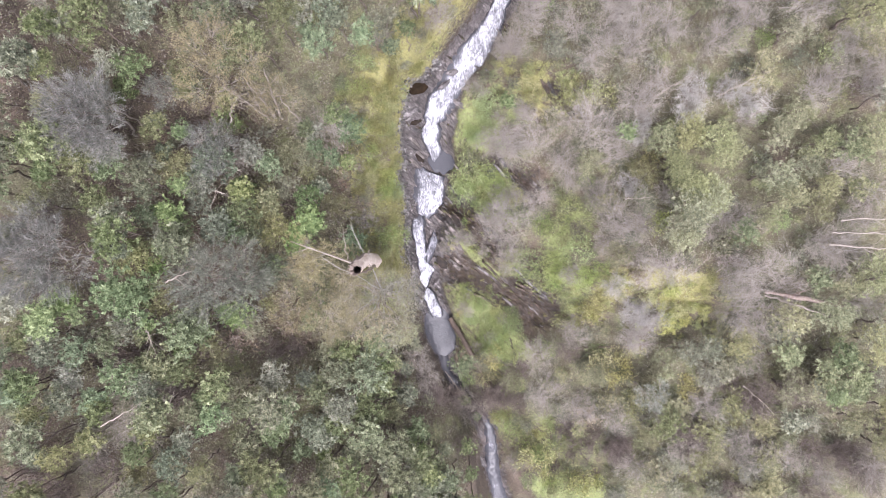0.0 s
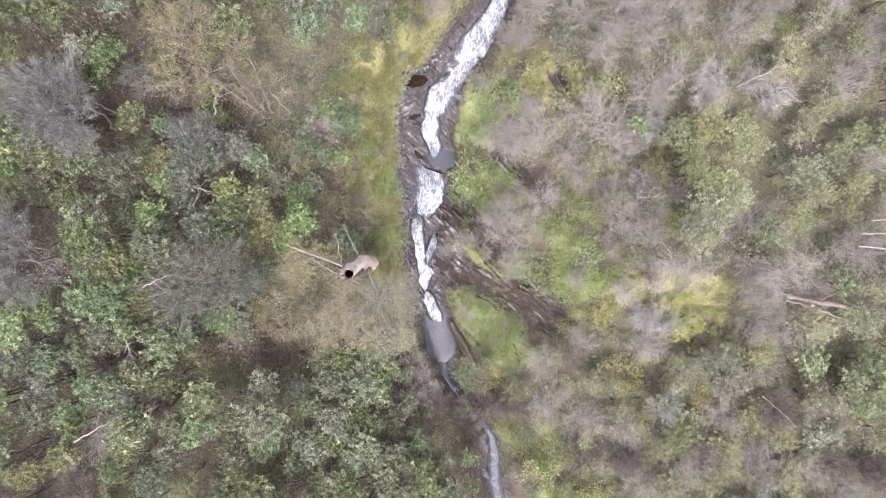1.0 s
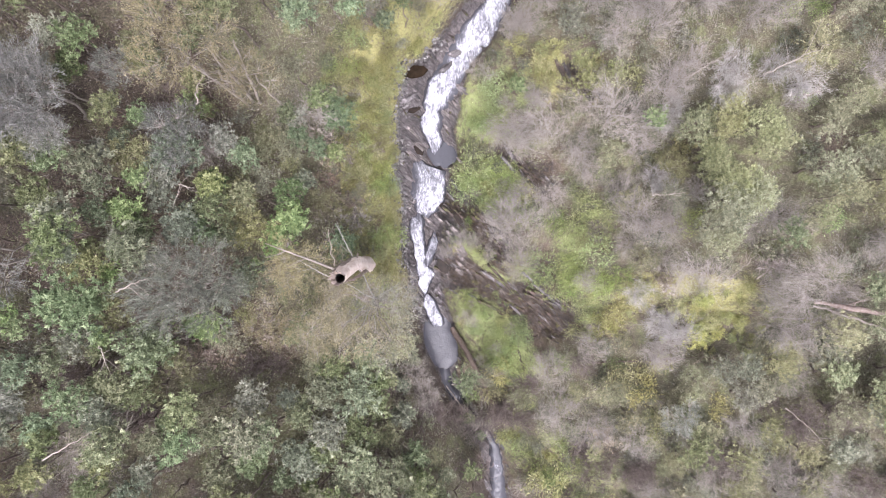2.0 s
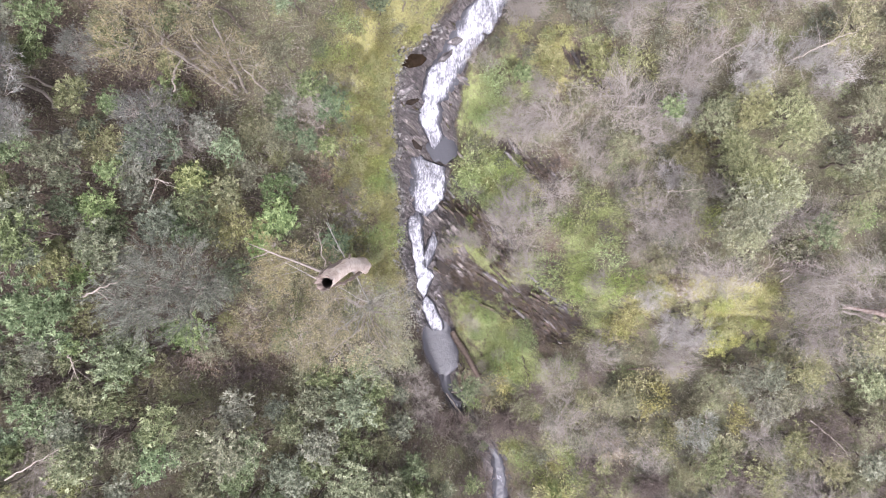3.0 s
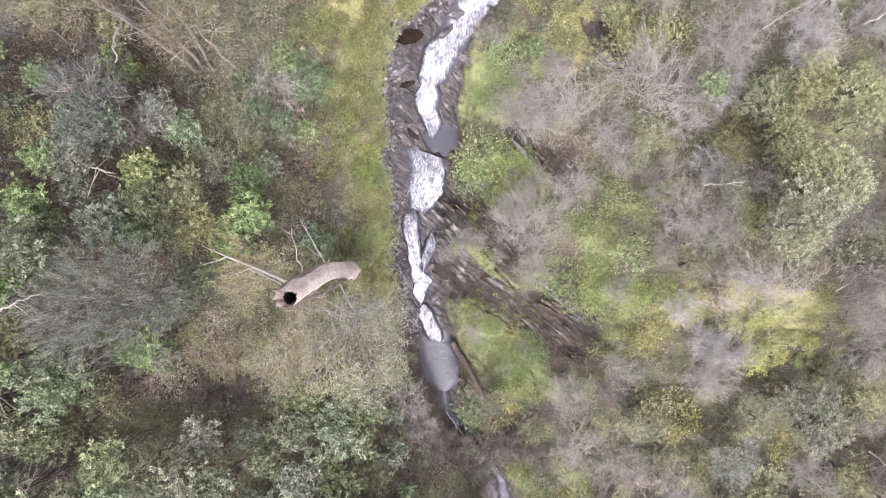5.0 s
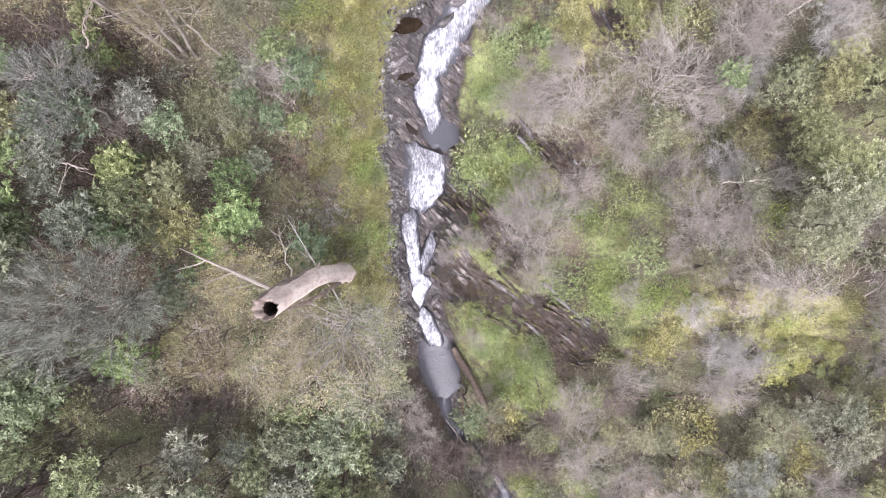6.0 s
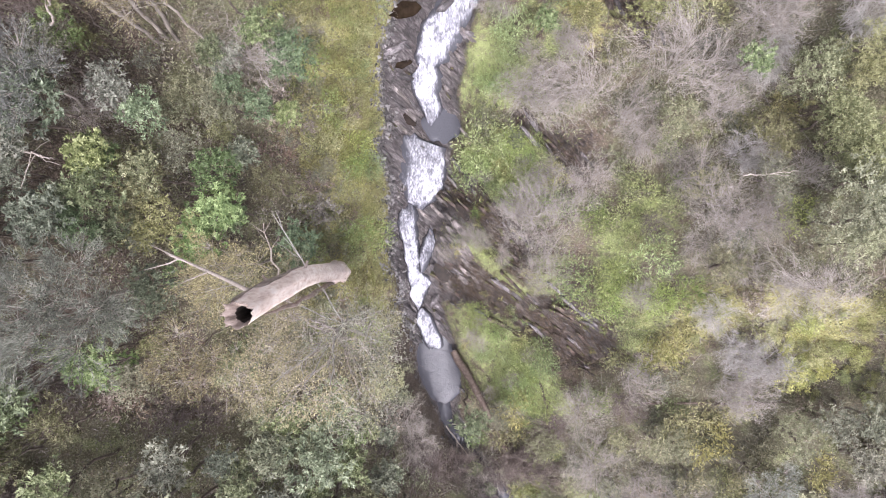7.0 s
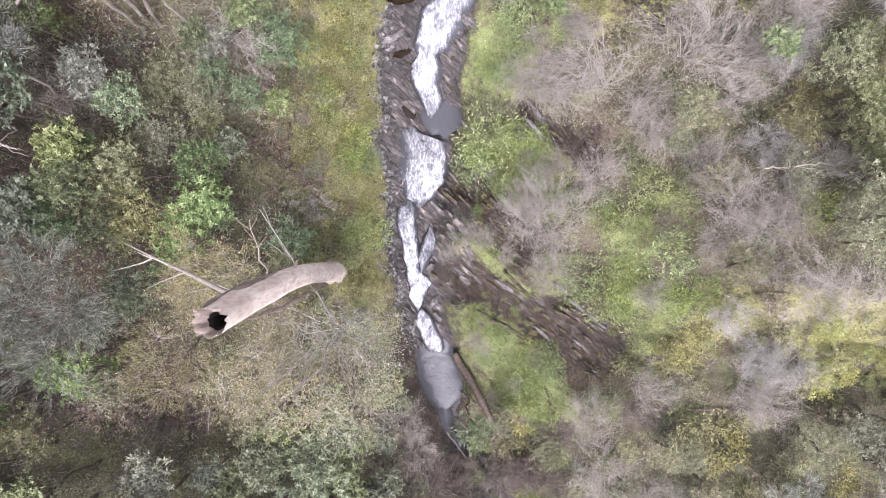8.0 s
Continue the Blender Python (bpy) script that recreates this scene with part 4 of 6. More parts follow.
def feathery(kind, name, label, category, h, r, count, length=0.42, width=0.02, lobes=8, bark_material=PALE_BARK, shoots=True):
    """A tree whose crown is a haze of fine needles along thin shoots."""
    thing = tagged(new(name), label, category, "plants on the valley sides")
    lb = crown_lobes(r, h, r * 0.5, lobes)
    woody(thing, h, r, lb, bark_material, 0.035 + 0.02 * r, limbs=0 if kind in "mM" else 3)
    s, tw = Shape(), Shape()
    n_shoot = 26
    for c, rad in lb:
        v = unit(rng.normal(0, 1, (n_shoot, 3)))
        v[:, 2] = np.abs(v[:, 2]) - 0.1
        v = unit(v + unit(np.array([c[0], c[1], 0.3 * r]))[None] * 0.5)
        tip = c + v * rad * rng.uniform(0.8, 1.25, (n_shoot, 1))
        tw.blades(np.repeat(c[None], n_shoot, 0) + v * rad * 0.1, v, rad * 1.15, 0.016)
        per = int(count / lobes / n_shoot)
        k = np.repeat(np.arange(n_shoot), per)
        f = rng.uniform(0.45, 1.05, (len(k), 1))
        at = c + (tip[k] - c) * f + rng.normal(0, 0.07, (len(k), 3))
        out = unit(v[k] * 0.9 + rng.normal(0, 0.5, (len(k), 3)) + np.array([0, 0, 0.15]))
        s.blades(at, out, length * rng.uniform(0.5, 1.2, len(k)), width * rng.uniform(0.7, 1.4, len(k)), rng.beta(1.5, 1.5, n_shoot)[k])
    part("crown", s.mesh("crown", LEAF[kind]), thing)
    if shoots:
        part("inner_crown", tw.mesh("inner_crown", TWIG), thing)
    return thing


def bare(name, label, h, r, stems=7, branch=9, twigs=9, material=TWIG, swirl=0.5, thin=1.0, lean=(0.0, 0.0)):
    """A leafless many-stemmed shrub: stems, side branches and a dome of fine twigs."""
    thing = tagged(new(name), label, "shrub", "plants on the valley sides")
    fine = Shape()
    comb = rng.uniform(0, 2 * math.pi)
    comb = np.array([math.cos(comb), math.sin(comb), 0.15]) * 0.75
    for k in range(stems):
        a = k * 2.4 + rng.uniform(-0.5, 0.5)
        rho = r * math.sqrt((k + 0.5) / stems) * 0.75
        top = np.array([rho * math.cos(a) + lean[0], rho * math.sin(a) + lean[1], h * (0.92 - 0.4 * (rho / r) ** 2)])
        line = bough((0.06 * math.cos(a), 0.06 * math.sin(a), -0.3), top, 6, 0.05, 0.12)
        if k < 5:
            s = Shape()
            s.tube(line, np.linspace(0.028, 0.008, 6) * thin, 4)
            part("stem", s.mesh("stem", material), thing)
        else:
            fine.tube(line, np.linspace(0.024, 0.008, 6) * thin, 3)
        for b in range(branch):
            f = rng.uniform(0.35, 1.0)
            i = min(4, int(f * 5))
            at = line[i] + (line[i + 1] - line[i]) * (f * 5 - i)
            out = unit(rng.normal(0, 1, 3) * np.array([1, 1, 0.45]) + np.array([math.cos(a), math.sin(a), 0.7]) * 0.7)
            size = r * rng.uniform(0.35, 0.65)
            end = at + out * size
            bl = bough(at, end, 3, 0.1, 0.2)
            fine.tube(bl, np.array([0.011, 0.008, 0.004]) * thin, 3, False)
            q = rng.uniform(0.25, 1.0, twigs)
            base = at + (end - at) * q[:, None]
            flow = np.array([-math.sin(a), math.cos(a), 0.1]) * swirl
            way = unit(out * 0.6 + flow + comb + rng.normal(0, 0.55, (twigs, 3)) + np.array([0, 0, 0.1]))
            ln = r * rng.uniform(0.22, 0.5, twigs)
            fine.blades(base, way, ln, 0.012 * thin)
            base2 = base + way * ln[:, None] * 0.5
            way2 = unit(way + rng.normal(0, 0.6, (twigs, 3)))
            fine.blades(base2, way2, ln * 0.7, 0.010 * thin)
    part("crown", fine.mesh("crown", material), thing)
    return thing


def stand(thing, x, y, turn=0.0, scale=1.0, tilt=(0, 0), sink=0.0):
    return pose(x, y, height(x, y) - sink, tilt[0], tilt[1], turn) @ Matrix.Scale(scale, 4)


# one builder for each kind of plant: two or three forms of each
FORMS = {
    "e": [lambda k=k: leafy("e", "evergreen_tree", "grey-green evergreen tree with rosettes of narrow leaves", "tree", 4.4 + 0.5 * k, 0.95 + 0.14 * k, 138 + 14 * k, 15, 0.118, 0.062, lobes=7 + k) for k in range(4)],
    "d": [lambda k=k: leafy("d", "dark_evergreen_tree", "dark green evergreen tree with glossy leaf tips", "tree", 4.2 + 0.5 * k, 0.95 + 0.14 * k, 138 + 14 * k, 15, 0.115, 0.064, lobes=7 + k) for k in range(4)],
    "s": [lambda k=k: leafy("s", "silver_shrub", "silvery pale shrub with whitish leaf rosettes", "shrub", 3.9 + 0.4 * k, 0.95 + 0.1 * k, 120, 15, 0.12, 0.055, lobes=7) for k in range(2)],
    "t": [lambda k=k: leafy("t", "blue_green_shrub", "blue-green shrub with dense soft leaf rosettes", "shrub", 4.0 + 0.4 * k, 0.95 + 0.1 * k, 170, 15, 0.10, 0.055, lobes=8) for k in range(2)],
    "g": [lambda k=k: feathery("g", "grey_feathery_tree", "grey feathery evergreen tree with fine needles", "tree", 5.0 + 0.5 * k, 1.3 + 0.2 * k, 4600, 0.2, 0.02) for k in range(3)],
    "o": [lambda k=k: leafy("o", "olive_shrub", "dull olive small-leaved shrub", "shrub", 3.5 + 0.4 * k, 1.0 + 0.14 * k, 175, 12, 0.09, 0.045, lobes=9) for k in range(3)],
    "y": [lambda k=k: feathery("y", "ochre_tree", "thin ochre tree with lichen-coloured wispy foliage", "tree", 6.5 + k, 1.6, 4200, 0.12, 0.022) for k in range(2)],
    "f": [lambda k=k: leafy("f", "fresh_green_tree", "fresh bright green tree with leaf rosettes", "tree", 4.6 + 0.4 * k, 1.1, 130, 18, 0.11, 0.058, spread=1.1, lobes=7) for k in range(2)],
    "p": [lambda k=k: leafy("p", "sage_tree", "pale sage-green tree with soft leaf clumps", "tree", 4.0 + 0.5 * k, 1.2 + 0.15 * k, 270, 12, 0.085, 0.045, lobes=10) for k in range(3)],
    "b": [lambda k=k: bare("bare_shrub", "leafless grey-brown shrub with dense fine twigs", 2.0 + 0.35 * k, 1.2 + 0.15 * k, 9 + k, 9, 14, swirl=(0.7, -0.6, 0.2, 0.9)[k], thin=0.66) for k in range(4)],
    "B": [lambda k=k: bare("bare_shrub", "leafless dark brown shrub with tangled twigs", 1.8 + 0.4 * k, 1.0 + 0.2 * k, 8, 9, 12, BROWN_TWIG, 0.4) for k in range(2)],
    "w": [lambda k=k: bare("bleached_shrub", "bleached pale dead shrub with bare twigs", 2.4 + 0.4 * k, 1.2, 10, 9, 16, WHITE_TWIG, 0.3, thin=0.7) for k in range(2)],
    "h": [lambda k=k: leafy("h", "low_shrub", "low grey-green shrub among dry twigs", "shrub", 1.1 + 0.3 * k, 0.85, 70, 8, 0.1, 0.055, lobes=7) for k in range(3)],
    "m": [lambda k=k: feathery("m", "green_fern_clump", "soft bright green fern clump on moss", "fern", 0.7 + 0.2 * k, 0.85, 1150, 0.12, 0.03, lobes=9, bark_material=BARK, shoots=False) for k in range(2)],
    "M": [lambda k=k: feathery("M", "yellow_green_clump", "yellow-green tussock of grass and moss", "grass clump", 0.45 + 0.12 * k, 0.62, 800, 0.105, 0.03, lobes=6, bark_material=BARK, shoots=False) for k in range(2)],
    "r": [lambda k=k: leafy("r", "bracken_clump", "rusty brown dead bracken clump", "fern", 0.9 + 0.3 * k, 0.9, 90, 10, 0.12, 0.045, lobes=8) for k in range(2)],
    "Y": [lambda k=k: leafy("Y", "yellow_flowering_shrub", "low shrub covered in lime-yellow blossom", "shrub", 0.9 + 0.2 * k, 0.7, 100, 10, 0.075, 0.05, lobes=8) for k in range(2)],
}
# crown radius of each kind before it is scaled
CROWN = {"r": 0.9, "e": 1.15, "d": 1.15, "s": 1.0, "t": 1.0, "g": 1.5, "o": 1.15, "y": 1.6, "f": 1.1, "p": 1.35, "b": 1.4, "B": 1.1, "w": 1.3, "h": 0.85, "m": 0.85, "M": 0.62, "Y": 0.7}
# plants that stand out, kind by kind: x, y and crown radius
STANDING = (
    ("r", ((-7.3, 6.1, 1.2), (-7.7, 4.4, 1.1), (-5.6, 1.8, 1.1), (-10.7, -5.5, 1.4), (-13.8, -6.0, 1.1), (-6.9, 5.2, 0.8), (-8.9, 3.9, 0.8), (-4.4, 1.6, 0.7), (-4.3, 6.6, 0.6), (-12.7, -6.3, 0.9), (-9.7, -6.2, 1.1), (-2.8, -8.9, 0.8), (16.0, -7.0, 0.8), (18.2, -0.8, 0.9), (17.3, 1.6, 0.7), (11.4, -13.4, 1.2))),
    ("e", ((-9, 12.1, 0.9), (-14.4, 10.9, 0.8), (-13.2, 10.7, 0.8), (-19.2, 10, 0.8), (4.3, 9.8, 0.7), (-18.3, 9.7, 0.8), (-15.5, 9.1, 0.8), (-13.4, 8.7, 0.8), (-19.1, 8.6, 0.7), (-12.1, 7.9, 0.8), (-8.4, 6.9, 0.7), (-15, 6.6, 0.8), (-13.1, 6.3, 0.7), (-20.6, 5.6, 0.9), (22.3, 5.3, 0.9), (-20.3, 3.8, 0.8), (-14, 3.3, 0.9), (-16, 3.3, 1), (-15.8, 2.8, 0.6), (-9.8, 2.7, 0.9), (-13.4, 2.5, 0.9), (-12.2, 2.1, 0.9), (-13.2, 1.8, 0.8), (-21.3, 0.4, 0.8), (17.6, 0.4, 0.8), (-9.9, -0.8, 0.9), (22.2, -2.1, 1), (-11.5, -2.9, 0.7), (-17.3, -4.1, 0.8), (-17.5, -5.4, 0.7))),
    ("e", ((-21.9, -6.2, 0.9), (-16, -6.4, 1), (17.3, -6.6, 1), (-17.4, -6.7, 0.8), (24.5, -6.7, 1.2), (-6.5, -6.8, 0.9), (21.6, -6.9, 1.1), (-16.6, -7.3, 0.8), (-15.6, -7.5, 0.8), (-17.2, -8.2, 0.9), (25.1, -8.3, 1.1), (-13.7, -8.3, 1.1), (-14.5, -8.7, 0.8), (1.4, -8.7, 0.9), (-5.4, -8.7, 1.3), (-7, -8.8, 1.3), (-15.7, -9, 0.8), (-22.2, -9.1, 1), (-10.7, -9.4, 1.2), (-8.2, -9.7, 1.1), (-16.8, -9.8, 0.8), (-15.1, -9.9, 0.9), (-4.2, -10.1, 1.2), (-9.6, -10.3, 1.2), (-11.4, -10.3, 0.9), (-6.5, -10.6, 1.4), (-15.2, -11, 0.9), (-10.3, -11.1, 1.2), (22.4, -11.1, 1), (-4.8, -11.5, 1.3))),
    ("e", ((-17.2, -11.7, 1), (-7.2, -11.8, 1.2), (-7.4, -11.8, 1.1), (-8.7, -12, 1.1), (15.6, -12.2, 1.1), (-5.7, -12.7, 1.3), (-3.7, -12.9, 1.4), (-10.7, -13.8, 1.2), (-12.3, -14.3, 1), (-5.5, -15.6, 1.1), (-3.3, -15.7, 1.3), (0.2, -17.3, 1.1))),
    ("s", ((-16.7, 9.3, 0.8), (-15.7, 6.8, 0.6), (-14.5, 6.3, 0.6), (-11.4, 6.1, 0.9), (-16.3, 4.8, 0.6), (-16.1, 1.5, 0.6), (-15.7, 0.5, 0.6), (-11.4, 0.5, 0.7), (-10.8, -7.9, 1.2))),
    ("f", ((11.1, 7.3, 0.7), (-14.3, 6.5, 0.6), (-14.8, 3.3, 0.7), (-14.9, 2.1, 1), (-8.2, 1.5, 0.9), (-8.7, 1.3, 1.1), (-15.9, -0.3, 0.6), (-15.9, -1.1, 0.7), (-16.8, -2.8, 0.9), (-12.8, -3.8, 0.8), (-12.1, -4.2, 1), (-16.6, -4.3, 0.7), (-21.4, -4.3, 1))),
    ("o", ((18.8, 11.3, 1.2), (17.7, 9.9, 1.3), (8.4, 9.8, 1.2), (-14.2, 9.6, 0.8), (20.1, 7.6, 1.2), (-15.1, 6, 0.7), (-9.4, 6, 0.8), (9.7, 5.6, 1.1), (-9.8, 5.2, 0.9), (-14.8, 4.8, 1.3), (-8.5, 4.6, 0.8), (12.8, 4.5, 1.1), (-12.2, 3.9, 0.6), (13, 3, 1), (-19.5, 2.8, 0.9), (-6.7, 2.6, 1), (-11.2, 2.2, 1.2), (-11.3, -3.3, 0.7), (-12.2, -5.2, 1.1), (-13.9, -6.5, 1), (16.5, -7.2, 1.2), (-15, -7.4, 1), (-12.7, -9.3, 1.4), (10.3, -9.4, 1), (-13.3, -10, 0.9), (25.8, -11, 1.1), (-22.4, -11.6, 0.9), (21, -11.7, 1.2), (-14.7, -13.3, 1), (17.9, -15.2, 1.2))),
    ("g", ((-17.3, 7, 1.2), (-17.6, 5.4, 1.4), (-12.6, 5.3, 0.8), (-20, -0.1, 1.5), (14, -10, 1.2))),
    ("b", ((8.3, 14.2, 1.4), (13.5, 13.1, 1.1), (11.6, 12.2, 1.1), (9.6, 12, 1.2), (15.5, 11.7, 1.2), (21.6, 10.8, 1), (21.4, 9.3, 1.1), (9.8, 7.9, 1.7), (6.4, 7.6, 2.2), (8.1, 6.2, 1.3), (-12.6, 5.3, 1), (8.8, 4.9, 1.1), (7, 3.3, 1.3), (14.4, 3.1, 1), (4, 2.2, 1.6), (11.7, 1.9, 1.4), (17.8, 1.7, 1.1), (23.7, 1.4, 0.9), (4.6, 1.3, 2), (12.7, 1.1, 1.3), (22.3, 0.4, 1.1), (5, -1, 1.1), (9.1, -2, 1), (25.3, -3.5, 1.1), (7.4, -8.5, 1.3), (-2.1, -8.6, 1.2), (-1.4, -10.3, 1.2), (18.2, -11.1, 1.3), (8.2, -11.4, 1.9), (10.4, -12.2, 1.4))),
    ("b", ((-20.7, -12.8, 1.1), (13, -13.1, 1.2), (20.4, -13.9, 1.4), (1.9, -13.9, 1.7), (22.9, -14.3, 1.3), (25.4, -15.2, 1.3), (14.6, -16.6, 1.4))),
    ("t", ((-4.5, 12.6, 0.8), (-7.2, 11.8, 1.1), (-6.1, 7.4, 1), (-7.7, 6.4, 0.7), (-7.3, 5.8, 0.7), (-10.7, 4.8, 0.8), (-5.9, 0.2, 1), (-14.1, -10.5, 1.1), (-7.8, -15.5, 1))),
    ("d", ((-11.6, 11.6, 0.9), (-15.6, 5.2, 0.7), (-8.7, 2.9, 0.9), (-16.4, 1.7, 0.7), (-14.4, 1.4, 0.7), (-15, 1.1, 0.9), (-11.8, 0.8, 0.9), (-12.7, 0.8, 0.9), (-4.3, -8.5, 0.9), (-2.8, -10.6, 1.1), (-1.9, -12.9, 1.2))),
    ("y", ((-8.6, -0, 0.8),)),
    ("B", ((9.5, 1.1, 0.7), (-16.7, -4.9, 1.2), (-15.7, -6.4, 0.9), (-11.7, -7, 1), (-10.4, -7.1, 1), (19.3, -9.3, 0.8), (-3.3, -9.3, 1), (6, -10, 1.3), (-0.8, -11.9, 1.5), (-12.8, -11.9, 1), (0.7, -12.7, 1.2))),
    ("p", ((14.4, 7, 0.9), (-19.7, 7, 0.7), (13.4, 6.8, 1.1), (16.1, 6.2, 1.1), (15, 6.2, 0.9), (21.1, 5.7, 0.9), (17.1, 5.2, 0.9), (14.4, 4.8, 1), (14.6, 4.3, 1), (19.1, 4.1, 1), (15.3, 3.8, 1), (21.8, 3.4, 0.8), (20, 2.6, 0.9), (19, 1.8, 0.6), (14.6, 1.1, 1.1), (15.1, 0.3, 0.9), (23.4, -4, 1.3), (-2.9, -6.4, 1.1), (19.4, -6.4, 1.2), (-7.7, -7.3, 0.8), (-4.8, -7.4, 0.8))),
    ("h", ((-5.3, 0.3, 0.8), (17.4, -0, 1), (15.8, -1.1, 0.9), (14.4, -10.1, 1.1), (12.2, -11, 1.1))),
    ("m", ((3.4, 10.4, 1.1), (2, 5.4, 1.6), (1.6, 4.1, 1.2), (3.6, 3.6, 1.2), (8.6, 3.4, 0.8), (9.1, 2.6, 0.9), (5.8, 2.3, 0.9), (7.2, 1.5, 0.9), (8.1, 1.5, 1.1), (9.6, -0.2, 1.2), (8.1, -1.4, 1.1), (6.3, -1.4, 1.2), (7.3, -2.4, 1.3), (4.4, -7.9, 1.1), (2.1, -11.2, 0.8), (9.3, -15.9, 1.4), (7, -16.4, 1.3), (10.2, -19.4, 1.4))),
    ("M", ((4.5, 12.6, 0.8), (6, 12, 0.8), (6, 10.9, 0.8), (10.5, 9.7, 1.1), (9.1, 8.9, 0.4), (13.4, 5.8, 0.7), (5.5, 3.6, 0.8), (11.2, -4, 1), (10.8, -5, 1.2), (9.3, -5.6, 1), (13.9, -7.4, 0.9), (12.2, -8.3, 1.4), (4.1, -9.1, 1.1), (13.1, -9.2, 1.2), (17.1, -9.8, 0.9), (3.8, -10.6, 1.2), (14.1, -11.6, 1.1), (5, -14.2, 1.1), (8, -17.9, 1.6), (11.9, -19.1, 1.6))),
    ("w", ((14.8, 9.5, 0.9), (16.6, 9, 1), (12.6, 7.9, 0.8), (12.5, 7, 0.8), (12.2, 4.1, 1), (12.8, 3.7, 0.8), (12, -2.9, 1))),
    ("Y", ((15.4, -3, 0.7), (14.2, -3.6, 0.8), (16.8, -4.2, 0.7), (17.7, -4.3, 0.7), (16.1, -4.4, 0.9), (15.7, -4.9, 0.9), (16.6, -5.1, 0.8), (15.4, -5.5, 1.1))),
)
TEMPLATES = {}


def plant(kind, x, y, scale, turn, form=None, tilt=(0, 0), tall=None):
    """Builds the first plant of each form, and copies it from then on."""
    k = int(turn) % len(FORMS[kind]) if form is None else form
    if (kind, k) not in TEMPLATES:
        TEMPLATES[kind, k] = FORMS[kind][k]()
        TEMPLATES[kind, k].matrix_world = stand(None, x, y, turn)
        return TEMPLATES[kind, k]
    m = stand(None, x, y, turn, scale, tilt)
    return copy_thing(TEMPLATES[kind, k], m @ Matrix.Diagonal((1, 1, tall / scale, 1)) if tall else m)


# room kept free for the trees and trunks that are built one by one
CLEAR = [(-3.8, -2.5, 2.6), (-12.5, -1.6, 2.3), (-11.3, 8.9, 1.7), (-20.0, -0.5, 1.9), (-17.5, 6.3, 1.8), (-17.5, -2.5, 1.4), (20.4, -3.0, 1.0), (22.2, -3.5, 1.2), (23.9, -4.1, 1.0)]
CLEAR += [(x, y, 0.8 * r) for _, spots in STANDING for x, y, r in spots]
# how many plants to a cell, and what else mingles with each kind
DENSE = {"e": 1.8, "d": 1.7, "g": 1.15, "o": 1.6, "y": 1.0, "f": 1.3, "p": 1.25, "b": 1.1, "w": 1.0, "h": 2.0, "m": 1.5, "M": 1.0, "r": 0.7}
MINGLE = {"e": "eeeeeeddoosBt", "d": "ddddeeeoBs", "g": "geeddoes", "o": "ooooeedh", "y": "yyyo", "f": "fffee", "p": "pppppb", "b": "bbbbbhhhom", "w": "wwwb", "h": "hhhhbb", "m": "mmmmmM", "M": "MMMMmr", "r": "rrbhh"}


